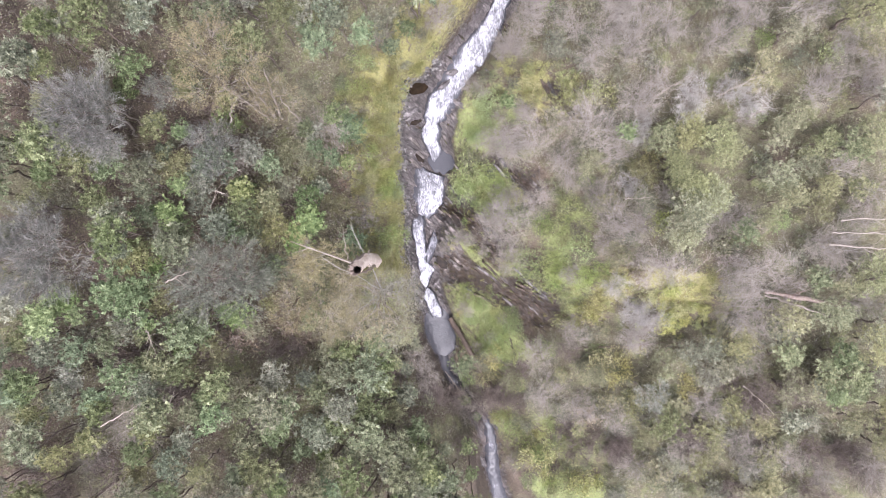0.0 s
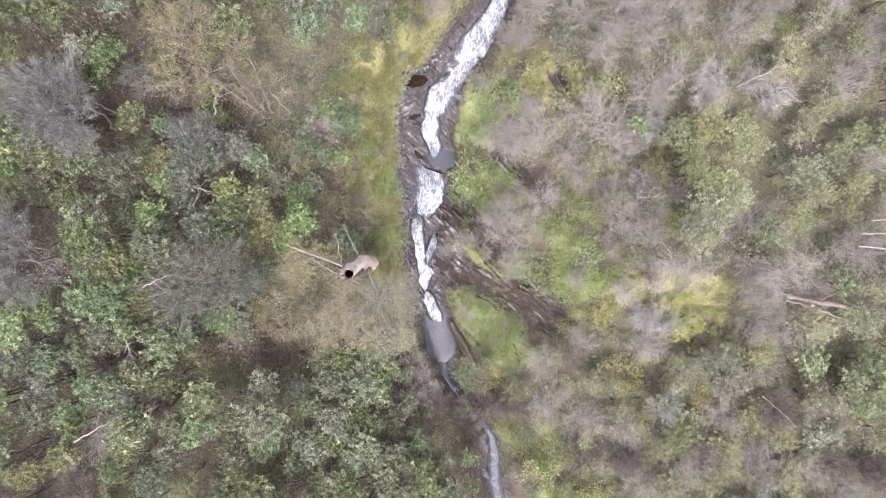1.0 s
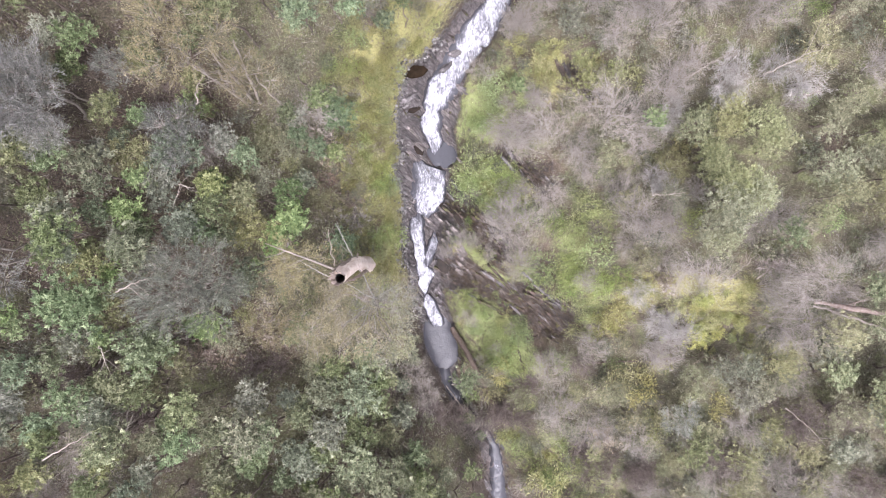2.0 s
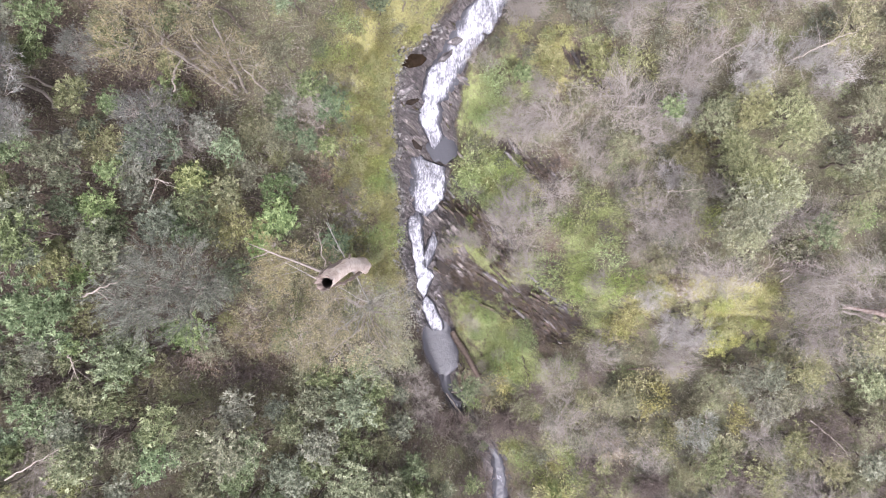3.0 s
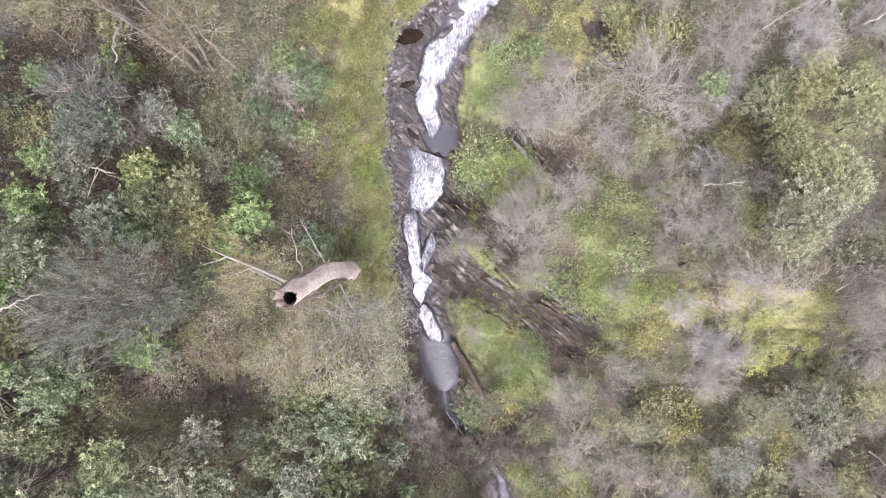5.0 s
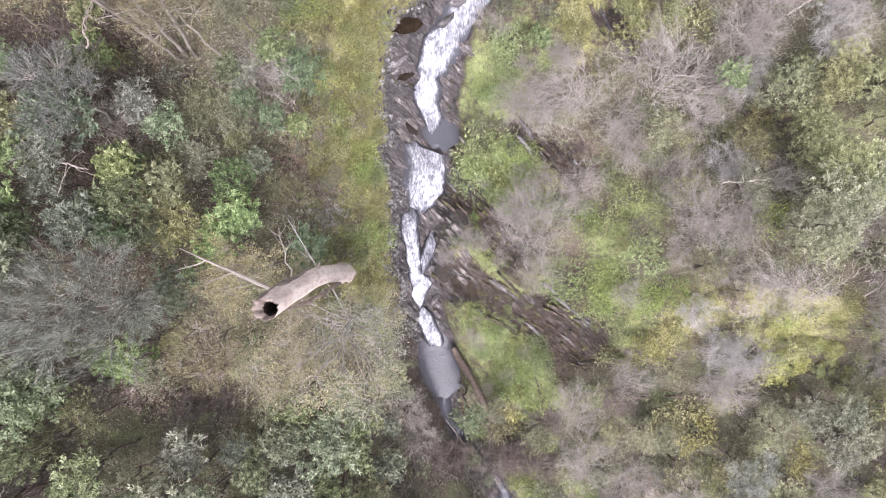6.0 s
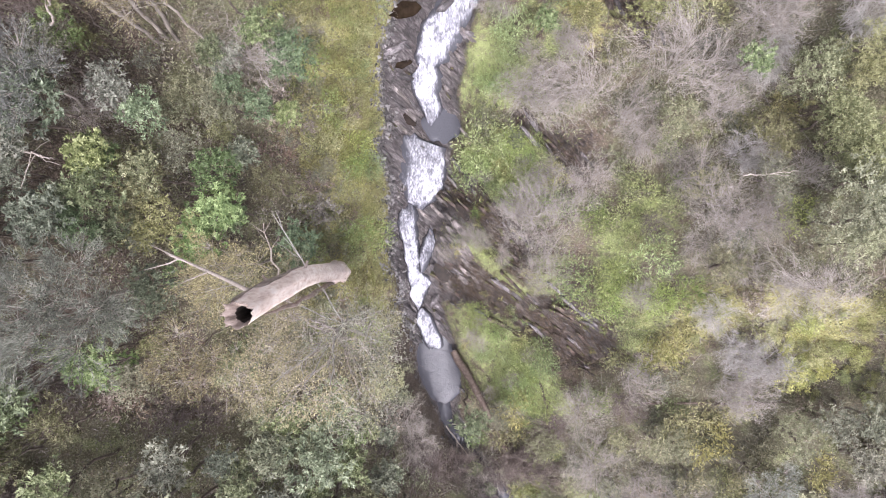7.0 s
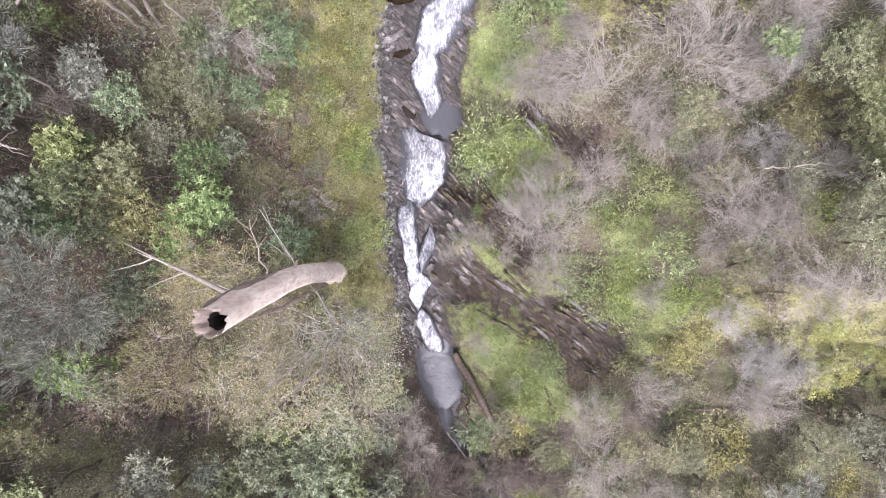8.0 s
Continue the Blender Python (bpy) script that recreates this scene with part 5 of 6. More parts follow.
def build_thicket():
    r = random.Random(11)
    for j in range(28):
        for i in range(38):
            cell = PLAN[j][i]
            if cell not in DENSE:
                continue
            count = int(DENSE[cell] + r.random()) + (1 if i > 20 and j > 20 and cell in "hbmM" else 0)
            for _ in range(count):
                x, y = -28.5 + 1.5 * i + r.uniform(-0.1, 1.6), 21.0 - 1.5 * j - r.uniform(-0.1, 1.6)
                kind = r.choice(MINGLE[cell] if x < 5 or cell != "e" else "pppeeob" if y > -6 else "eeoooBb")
                if x > 7 and y < -7 and kind == "b" and r.random() < 0.85:
                    kind = r.choice("hooooBB")
                if -1 < x < 12 and y < -7.5 and kind == "b" and (x < 8.5 or r.random() < 0.6):
                    kind = "B"
                if x > 3 and kind in "ed" and cell != "e":
                    kind = r.choice("hoob")
                if x > 9 and y < -9 and kind in "mM":
                    kind = r.choice("hoB")
                turn, scale = r.uniform(0, 360), r.uniform(0.72, 1.2)
                top = float(lie(np.array([x]), np.array([y]))[0][0]) + 3
                if abs(y) > (44 - top) * 0.43 + 1.2 or abs(x) > (44 - top) * 0.766 + 1.2:
                    continue
                d = x - float(np.interp(y, STREAM_Y, STREAM_X))
                tall = kind in "edgoyfp"
                left = -d - float(np.interp(y, BANK_Y, BANK_L))
                if left > -0.5 and d < 0:
                    # only tussocks on the bank itself, low bushes behind it
                    if left < 0.35 or (left < 2.4 and -6 < y < 12 and kind not in "Mmh"):
                        continue
                    if left < 6 and tall and y > -5:
                        scale *= 0.55 + 0.07 * left
                elif d < float(np.interp(y, BANK_Y, BANK_R)) + (1.5 if tall else 0.6):
                    continue
                if any((x - a) ** 2 + (y - b) ** 2 < c * c for a, b, c in CLEAR) and kind not in "hmM":
                    continue
                if gully(np.array([x]), np.array([y]))[0][0] > (0.3 if kind in "mMh" else 0.07):
                    continue
                low = (0.8 if kind == "p" else 0.5) * scale if x > 3 and kind in "eodhp" else None
                plant(kind, x, y, scale, turn, tilt=(r.uniform(-7, 7), r.uniform(-7, 7)), tall=low)

    for kind, spots in STANDING:
        for x, y, size in spots:
            scale = size / CROWN[kind] * (0.72 if kind == "Y" else 1.08)
            plant(kind, x, y, scale, 97 * x + 31 * y, tilt=(r.uniform(-6, 6), r.uniform(-6, 6)), tall=(min(1.15, max(0.75, 0.55 + 0.45 * scale)) if x < 3 or kind in "fwb" else 0.8 if kind == "p" else 0.6) if kind not in "mMhYr" else None)
    # tussocks and low bushes down the mossy bank
    for k in range(230):
        y = r.uniform(-5.2, 15)
        left = 0.35 + 3.4 * r.random() ** 1.3
        x = float(np.interp(y, STREAM_Y, STREAM_X)) - float(np.interp(y, BANK_Y, BANK_L)) - left
        kind = r.choice("MMMMMMmr" if left < 2.0 else "MMMmhorb")
        if math.hypot(x + 5, y + 1) < 0.9:
            continue
        plant(kind, x, y, r.uniform(0.55, 1.25) * (1 if kind in "MmM" else 0.6 if kind in "hr" else 0.4), r.uniform(0, 360), tilt=(0, -25 if left < 1.4 else -8), tall=1.5 if kind == "M" else None)
    # ferns, tussocks and small twiggy bushes on the gentler bank
    for k in range(70):
        y = r.uniform(-9.5, 12)
        x = float(np.interp(y, STREAM_Y, STREAM_X)) + float(np.interp(y, BANK_Y, BANK_R)) + 0.4 + 4.2 * r.random()
        kind = r.choice("mmmbbbMhh")
        if kind == "b" and 4 < y < 9 and x < 2.4:
            continue
        if gully(np.array([x]), np.array([y]))[0][0] < 0.25:
            plant(kind, x, y, r.uniform(0.45, 0.8) * (1 if kind in "mMh" else 0.75), r.uniform(0, 360))
    for k in range(85):
        plant("Y" if k % 3 else "M", r.gauss(16.4, 2.1), r.gauss(-4.6, 1.0), r.uniform(0.22, 0.55), r.uniform(0, 360))
    # moss and small ferns that hold on among the beds of rock
    for k in range(26):
        (a, b, half, _), s = GULLIES[k % 2], r.uniform(0.1, 0.95)
        side = r.gauss(0, half * 0.7) / math.hypot(b[0] - a[0], b[1] - a[1])
        x, y = a[0] + (b[0] - a[0]) * s - (b[1] - a[1]) * side, a[1] + (b[1] - a[1]) * s + (b[0] - a[0]) * side
        if x > float(np.interp(y, STREAM_Y, STREAM_X)) + 1.5:
            plant("M" if k % 3 else "m", x, y, r.uniform(0.25, 0.5), r.uniform(0, 360))
    # bushes round the dead trunk, and over the water at both ends of the reach
    for kind, x, y, s in (("e", -13.4, 8.6, 0.7), ("g", -14.7, 8.2, 0.7), ("o", -12.3, 7.3, 0.7), ("e", -12.2, 9.9, 0.6), ("f", -13.3, -4.6, 0.6), ("f", -12.5, -4.3, 0.5), ("f", -10.6, -1.0, 0.5), ("f", -8.4, 1.3, 0.6), ("f", -9.4, 0.9, 0.5), ("e", -8.3, -4.4, 0.75), ("d", -9.2, -5.3, 0.75), ("B", 1.5, -12.7, 0.8), ("e", 1.9, -13.0, 0.5), ("B", 2.5, -14.1, 0.9), ("B", 3.2, -14.9, 0.8), ("e", 2.9, -14.6, 0.45), ("o", 3.3, 17.7, 0.75), ("o", 4.7, 17.5, 0.7), ("o", 6.0, 17.4, 0.75), ("b", 1.2, 16.6, 0.9), ("o", 0.6, 15.0, 0.5), ("b", -0.4, 14.4, 0.7), ("o", -1.4, 13.4, 0.5), ("o", -0.6, 16.4, 0.7),
                          ("B", 1.9, -13.6, 0.9), ("B", 3.4, -13.2, 0.9), ("e", 0.2, -15.2, 0.6), ("e", 2.0, -15.6, 0.6), ("B", -1.0, -11.3, 0.8), ("o", -0.5, -13.9, 0.7), ("e", -2.2, -7.6, 0.55), ("e", -2.7, -9.0, 0.65), ("B", -1.8, -8.9, 0.6), ("o", -3.4, -6.9, 0.7), ("B", -1.5, -10.2, 0.7), ("B", -1.2, -9.7, 0.5), ("e", -1.9, -8.1, 0.4), ("B", -0.9, -11.0, 0.55), ("o", -2.0, -6.6, 0.45), ("e", -3.6, -8.3, 0.7), ("e", -2.5, -10.7, 0.7), ("e", 2.1, -17.5, 0.6), ("e", 2.3, -19.5, 0.7), ("b", 6.3, -18.5, 0.8)):
        plant(kind, x, y, s, 97 * x + 31 * y)


build_thicket()


# ---- the trees that stand out ----
def place_thing(thing, x, y, turn=0):
    thing.matrix_world = pose(x, y, height(x, y), 0, 0, turn)


def build_landmarks():
    for x, y, h, r, n in ((-12.4, -1.75, 7.6, 3.0, 17000), (-20.0, -0.6, 6.8, 2.7, 12000), (-17.6, 6.3, 6.4, 2.4, 11000)):
        place_thing(feathery("g", "grey_feathery_tree", "large grey feathery tree with a hazy rounded crown", "tree", h, r, n, 0.26, 0.02, 14), x, y)
    place_thing(feathery("y", "ochre_tree", "ochre tree with pale forked trunks and sparse foliage", "tree", 7.8, 2.8, 15000, 0.11, 0.022, 15), -11.4, 9.0)
    place_thing(leafy("f", "fresh_green_tree", "bright green tree with large leaf rosettes", "tree", 5.2, 1.9, 300, 20, 0.15, 0.07, spread=1.1, lobes=11), -17.6, -2.5)


def build_snag():
    """The tall hollow dead trunk."""
    thing = tagged(new("dead_tree_trunk"), "tall hollow dead tree trunk with bleached pinkish wood", "dead tree")
    x0, y0 = -5.15, -1.02
    z0 = height(x0, y0)
    top = 18.5 - z0
    thing.matrix_world = pose(x0, y0, z0)
    rows, sides = 44, 30
    verts, faces = [], []

    def middle(t):
        return np.array([1.24 * t + 0.10 * math.sin(3.0 * t), 0.33 * math.sin(math.pi * t ** 1.3) - 0.10 * t, -0.6 + (top + 0.6) * t])

    def radius(t, a):
        base = 0.40 - 0.135 * t + 0.03 * math.exp(-((t - 0.8) / 0.12) ** 2) + 0.25 * math.exp(-t * 14)
        flute = 0.05 * math.cos(3 * a + 5 * t) + 0.03 * math.cos(7 * a - 3 * t)
        lump = 0.13 * noise.noise((math.cos(a) * 1.5, math.sin(a) * 1.5, t * 9)) + 0.05 * noise.noise((math.cos(a) * 4, math.sin(a) * 4, t * 16))
        return base * (1 + flute + lump)

    for i in range(rows):
        t = i / (rows - 1)
        for k in range(sides):
            a = 2 * math.pi * k / sides
            # ragged rim
            rag = (0.35 * noise.noise((math.cos(a) * 3, math.sin(a) * 3, 5)) + 0.09 * noise.noise((math.cos(a) * 6, math.sin(a) * 6, 1)) - 0.1) * max(0, (t - 0.9) / 0.1)
            c = middle(t)
            rr = radius(t, a)
            verts.append((c[0] + rr * math.cos(a), c[1] + rr * math.sin(a), c[2] + rag))
    for i in range(rows - 1):
        for k in range(sides):
            faces.append([i * sides + k, i * sides + (k + 1) % sides, (i + 1) * sides + (k + 1) % sides, (i + 1) * sides + k])
    rim = (rows - 1) * sides
    trunk = part("trunk", smooth(mesh("trunk", np.array(verts), faces, DEADWOOD)), thing)
    # the wall of the hollow: pale and splintered at the lip, further down painted dark for the shade inside
    for name, label, material, first, last in (("lip", "weathered grey inner lip of the broken top", SNAG_BARK, 0, 2), ("hollow", "dark hollow inside the broken top", HOLLOW_SHADE, 2, 13)):
        iv, jf = [], []
        for i in range(first, last + 1):
            c, e = middle(1.0 - 0.008 * i), middle(1.0)
            shrink = 0.97 - 0.32 * min(1.0, i / 2) - 0.01 * i
            for k in range(sides):
                x, y, z = verts[rim + k]
                sag = (z - e[2]) * max(0.0, 1 - i / 4)
                off = 0.06 * min(1.0, i / 2)
                iv.append((c[0] + (x - e[0]) * shrink + off, c[1] + (y - e[1]) * shrink - off * 0.4, c[2] + sag - (0.004 if name == "hollow" else 0.0)))
        n = last - first
        for i in range(n):
            for k in range(sides):
                jf.append([i * sides + k, i * sides + (k + 1) % sides, (i + 1) * sides + (k + 1) % sides, (i + 1) * sides + k])
        if name == "hollow":
            jf.append([n * sides + k for k in range(sides)])
        else:
            for k in range(sides):
                iv.append(verts[rim + k])
            q = (n + 1) * sides
            jf += [[q + k, q + (k + 1) % sides, (k + 1) % sides, k] for k in range(sides)]
        part(name, smooth(mesh(name, np.array(iv), jf, material)), trunk, label)
    # plates of old bark that still cling to the shaded side near the top
    for a0, t0, t1, wide in ((2.5, 0.80, 0.985, 0.55), (1.7, 0.72, 0.90, 0.45), (3.6, 0.86, 0.99, 0.5), (2.1, 0.55, 0.70, 0.35)):
        pv, pf, cols, rws = [], [], 7, 12
        for i in range(rws):
            t = t0 + (t1 - t0) * i / (rws - 1)
            for k in range(cols):
                w = wide * (0.75 + 0.35 * noise.noise((t * 30, a0, 4)))
                a = a0 + w * (k / (cols - 1) - 0.5) * 2
                edge_k = 1.0 if 0 < k < cols - 1 and 0 < i < rws - 1 else 0.0
                c, rr = middle(t), radius(t, a) + 0.035 * edge_k - 0.01 * (1 - edge_k) + 0.015 * noise.noise((a * 4, t * 60, 2))
                pv.append((c[0] + rr * math.cos(a), c[1] + rr * math.sin(a), c[2] + 0.1 * noise.noise((a * 3, 7, t0)) * (i in (0, rws - 1))))
        for i in range(rws - 1):
            for k in range(cols - 1):
                pf.append([i * cols + k, i * cols + k + 1, (i + 1) * cols + k + 1, (i + 1) * cols + k])
        part("bark_plate", smooth(mesh("bark_plate", np.array(pv), pf, SNAG_BARK)), trunk, "clinging plate of grey bark")
    # splinters round the rim
    for a, ln in ((2.6, 0.07), (3.2, 0.11), (3.9, 0.08)):
        s = Shape()
        c = middle(0.985)
        p = c + np.array([math.cos(a), math.sin(a), 0]) * radius(1, a) * 0.95
        s.tube([p, p + np.array([math.cos(a) * 0.06, math.sin(a) * 0.06, ln * 0.6]), p + np.array([math.cos(a) * 0.1, math.sin(a) * 0.1, ln])], [0.05, 0.035, 0.012], 5)
        part("splinter", s.mesh("splinter", SNAG_BARK), trunk, "ragged splinter on the broken rim")
    # one long bleached limb that still reaches out over the thicket
    s = Shape()
    start, end = middle(0.86) + np.array([-0.2, 0.0, 0]), np.array([-8.06 - x0, 0.23 - y0, 13.4 - z0])
    l = bough(start, end, 8, 0.0, 0.006)
    s.tube(l, np.linspace(0.06, 0.016, 8), 7)
    limb = part("dead_limb", smooth(s.mesh("dead_limb", PALE_BARK)), thing, "long bleached bare limb")
    for q, dx, dy in ((3, -0.7, -0.35), (4, -0.6, 0.3), (5, -0.8, -0.3)):
        s = Shape()
        s.tube(bough(l[q], l[q] + np.array([dx, dy, 0.25]), 4), [0.03, 0.022, 0.014, 0.006], 5)
        part("twig", s.mesh("twig", PALE_BARK), limb)
    # a thin upright shoot beside it
    s = Shape()
    l = bough((-5.75 - x0, -0.85 - y0, 9.2 - z0), (-5.65 - x0, 0.95 - y0, 11.2 - z0), 7, 0.0, 0.06)
    s.tube(l, np.linspace(0.035, 0.012, 7), 6)
    limb = part("dead_limb", smooth(s.mesh("dead_limb", PALE_BARK)), thing, "thin curved bare shoot")
    for q, dx, dy in ((3, 0.35, 0.5), (4, -0.3, 0.45), (5, 0.3, 0.4), (5, -0.35, 0.3)):
        s = Shape()
        s.tube(bough(l[q], l[q] + np.array([dx, dy, 0.3]), 4), [0.014, 0.011, 0.008, 0.004], 4)
        part("twig", s.mesh("twig", PALE_BARK), limb)
    # strip of bark that hangs along the trunk
    s = Shape()
    pts = [middle(t) + np.array([0.12 + 0.15 * math.sin(t * 5), -radius(t, -1.4) - 0.08 - 0.16 * math.sin((t - 0.3) * 5.0) ** 2, 0]) for t in np.linspace(0.25, 0.88, 12)]
    s.tube(np.array(pts) + rng.normal(0, 0.03, (12, 3)), rng.uniform(0.35, 0.75, 12) * np.array([0.05, 0.1, 0.13, 0.15, 0.15, 0.16, 0.15, 0.13, 0.12, 0.1, 0.07, 0.02]), 6)
    part("bark_strip", s.mesh("bark_strip", RED_WOOD), trunk, "loose strip of reddish-brown bark")
    for t, a, ln in ((0.84, 2.0, 0.22), (0.62, 1.2, 0.3), (0.7, -1.8, 0.3)):
        s = Shape()
        c = middle(t) + np.array([math.cos(a), math.sin(a), 0]) * radius(t, a) * 0.8
        s.tube(bough(c, c + np.array([math.cos(a) * ln, math.sin(a) * ln, ln * 0.3]), 4), [0.06, 0.05, 0.04, 0.025], 6)
        part("branch_stub", s.mesh("branch_stub", SNAG_BARK), trunk)


def build_ochre_crown():
    """The ochre tree that crowds round the dead trunk, with bleached bare limbs."""
    thing = tagged(new("ochre_tree"), "wide ochre tree with bleached bare limbs beside the dead trunk", "tree")
    x0, y0 = -4.0, -3.0
    z0 = height(x0, y0)
    thing.matrix_world = pose(x0, y0, z0)
    peak = 13.0 - z0
    s = Shape()
    line = bough((0, 0, -0.4), (0.1, -0.2, peak * 0.72), 8, wander=0.04)
    s.tube(line, np.linspace(0.24, 0.12, 8), 8)
    part("trunk", smooth(s.mesh("trunk", PALE_BARK)), thing)
    leaf_mesh, green_mesh, shoot_mesh = Shape(), Shape(), Shape()
    for k in range(26):
        a = k * 2.4
        rho = 3.0 * math.sqrt((k + 0.5) / 26)
        c = np.array([min(1.9, rho * math.cos(a) + 0.5), min(1.0, rho * math.sin(a) * 0.76 - 0.35), peak - 0.9 - 0.22 * rho - rng.uniform(0, 2.6)])
        # keep clear of the dead trunk
        if math.hypot(c[0] - 0.3, c[1] - 1.9) < 1.1:
            continue
        if k % 2 == 0:
            s = Shape()
            s.tube(bough(line[4 + k % 3], c, 6, 0.05), np.linspace(0.07, 0.015, 6), 5)
            part("limb", s.mesh("limb", PALE_BARK), thing)
        n, rad = 44, rng.uniform(0.75, 1.15)
        v = unit(rng.normal(0, 1, (n, 3)) + np.array([0, 0, 0.35]))
        shoot_mesh.blades(c + rng.normal(0, 0.3, (n, 3)), v, rad, 0.013)
        q = np.repeat(np.arange(n), 12)
        at = c + v[q] * rad * rng.uniform(0.35, 1.05, (len(q), 1)) + rng.normal(0, 0.09, (len(q), 3))
        (green_mesh if k % 5 in (1, 3) else leaf_mesh).leaves(at, v[q] + rng.normal(0, 0.7, (len(q), 3)), rng.uniform(0.05, 0.11, len(q)), rng.uniform(0.02, 0.04, len(q)), 0.1, tint=rng.beta(1.3, 1.3, n)[q])
    part("crown", leaf_mesh.mesh("crown", LEAF["y"]), thing)
    part("crown", green_mesh.mesh("green_crown", LEAF["o"]), thing, "dull olive-green leaves among the ochre")
    part("inner_crown", shoot_mesh.mesh("inner_crown", TWIG), thing)
    # bleached limbs, some far out past the leaves
    for ex, ey, ez, r0 in ((-6.6, -0.55, 12.4, 0.03), (-3.0, -2.6, 13.0, 0.045), (-2.2, -1.9, 11.5, 0.04), (-3.6, -3.4, 13.6, 0.035), (-4.4, -3.4, 13.8, 0.03), (-3.1, -3.6, 12.8, 0.035), (-5.2, 1.2, 11.0, 0.04), (-1.8, -2.6, 11.8, 0.03)):
        s = Shape()
        start = np.array([0.0, 0.3, 0]) + line[5]
        end = np.array([ex - x0, ey - y0, ez + 0.7 - z0])
        r0 *= 0.9
        l = bough(start, end, 7, 0.01, 0.02)
        s.tube(l, np.linspace(r0, r0 * 0.3, 7), 6)
        limb = part("dead_limb", s.mesh("dead_limb", WHITE_TWIG), thing, "bleached bare dead limb")
        for q in (2, 3, 3, 4, 4, 5):
            tip = l[q] + (end - start) * rng.uniform(0.1, 0.2) + rng.normal(0, 0.22, 3)
            s = Shape()
            s.tube(bough(l[q], tip, 4), np.linspace(r0 * 0.4, r0 * 0.12, 4), 4)
            part("twig", s.mesh("twig", WHITE_TWIG), limb)


def build_fallen():
    def log(name, label, pts, radii, material, lift=0.0, sides=9, twigs=0):
        thing = tagged(new(name), label, "dead wood")
        p = np.array([(x, y, z + lift) for x, y, z in pts], float)
        base = p[0].copy()
        thing.matrix_world = pose(*base)
        fine_t = np.linspace(0, len(p) - 1, 14)
        q = np.stack([np.interp(fine_t, np.arange(len(p)), p[:, k]) for k in range(3)], 1) - base
        q[1:-1] += rng.normal(0, 0.03, (12, 3))
        rad = np.interp(fine_t, np.arange(len(p)), radii) * (1 + 0.12 * rng.normal(0, 1, 14))
        s = Shape()
        s.tube(q, rad, sides)
        stem = part("trunk" if radii[0] > 0.1 else "branch", smooth(s.mesh("log", material)), thing)
        for k in range(twigs):
            i = 4 + k % 9
            s = Shape()
            end = q[i] + (q[-1] - q[0]) * rng.uniform(0.1, 0.25) + rng.normal(0, 0.5, 3) * np.array([1, 1, 0.6])
            s.tube(bough(q[i], end, 4), np.linspace(rad[i] * 0.45, 0.008, 4), 4)
            part("side_branch", s.mesh("side_branch", material), stem)
        return thing

    def on(x, y, up):
        return (x, y, height(x, y) + up)

    log("fallen_log", "brown fallen log lying down to the pool", [(0.65, -6.1, -5.5), on(2.05, -8.3, 0.6), on(3.75, -11.8, 0.5)], [0.22, 0.2, 0.12], LOG_BARK)
    log("broken_trunk", "splintered reddish broken trunk lying on the slope", [on(19.9, -2.9, 1.7), on(21.8, -3.2, 2.0), on(24.2, -3.8, 2.2)], [0.10, 0.15, 0.05], RED_WOOD, twigs=2)
    log("broken_trunk", "pale split half of a broken trunk", [on(20.0, -3.1, 1.6), on(22.0, -3.8, 1.9), on(23.8, -4.5, 2.0)], [0.06, 0.08, 0.03], PALE_BARK, twigs=4)
    for a, b in (((10.2, -7.8), (13.4, -7.3)), ((13.2, -7.4), (15.6, -6.8)), ((3.9, -11.9), (6.2, -15.3)), ((5.4, -7.4), (6.1, -9.5))):
        log("rotten_branch", "dark rotten branch lying on the slope", [on(*a, 0.2), on((a[0] + b[0]) / 2, (a[1] + b[1]) / 2, 0.25), on(*b, 0.2)], [0.06, 0.06, 0.02], LOG_BARK, sides=6, twigs=2)
    # forked pale trunks of the ochre tree
    for a, b in (((-10.3, 8.2), (-9.3, 9.2)), ((-10.6, 8.2), (-10.3, 8.7)), ((-10.8, 8.0), (-11.3, 8.2))):
        log("leaning_trunk", "slender pale leaning bare trunk", [on(*a, 0), on((a[0] + b[0]) / 2, (a[1] + b[1]) / 2, 3.6), (b[0], b[1], height(*a) + 7.0)], [0.085, 0.065, 0.03], PALE_BARK, twigs=6)
    # dead branches over the bare shrubs
    for a, b, up in (((12.6, 8.8), (14.0, 9.6), 3.2), ((15.3, 8.3), (17.4, 9.2), 3.3), ((16.9, 7.2), (17.7, 7.3), 3.8), ((11.7, 3.0), (13.1, 3.0), 2.6), ((16.2, -1.7), (17.0, -0.3), 0.8), ((17.4, -1.7), (18.0, -0.7), 0.8), ((19.7, -9.2), (21.4, -10.9), 1.6), ((19.8, -10.7), (21.4, -11.1), 1.3),
                     ((10.8, -8.9), (12.7, -9.9), 0.6), ((9.5, -14.0), (10.6, -15.1), 0.5), ((18.3, -1.1), (20.0, -1.7), 0.6), ((21.4, 0.7), (26.0, 0.4), 3.4), ((21.6, 1.3), (26.0, 1.5), 3.6), ((21.5, 0.0), (26.0, -0.4), 3.2), ((0.2, -10.6), (1.6, -12.6), 1.4), ((0.6, -10.6), (2.4, -10.2), 1.3),
                     ((-18.4, -9.7), (-16.5, -8.6), 5.2), ((-15.6, -9.5), (-15.3, -8.1), 4.9), ((-16.7, -4.7), (-16.3, -5.8), 4.6), ((-13.1, 3.2), (-12.1, 2.9), 4.9), ((-11.7, 6.8), (-11.1, 8.1), 5.2), ((-24.0, 4.4), (-21.6, 4.0), 5.6), ((-14.3, -1.9), (-13.1, -1.3), 7.7)):
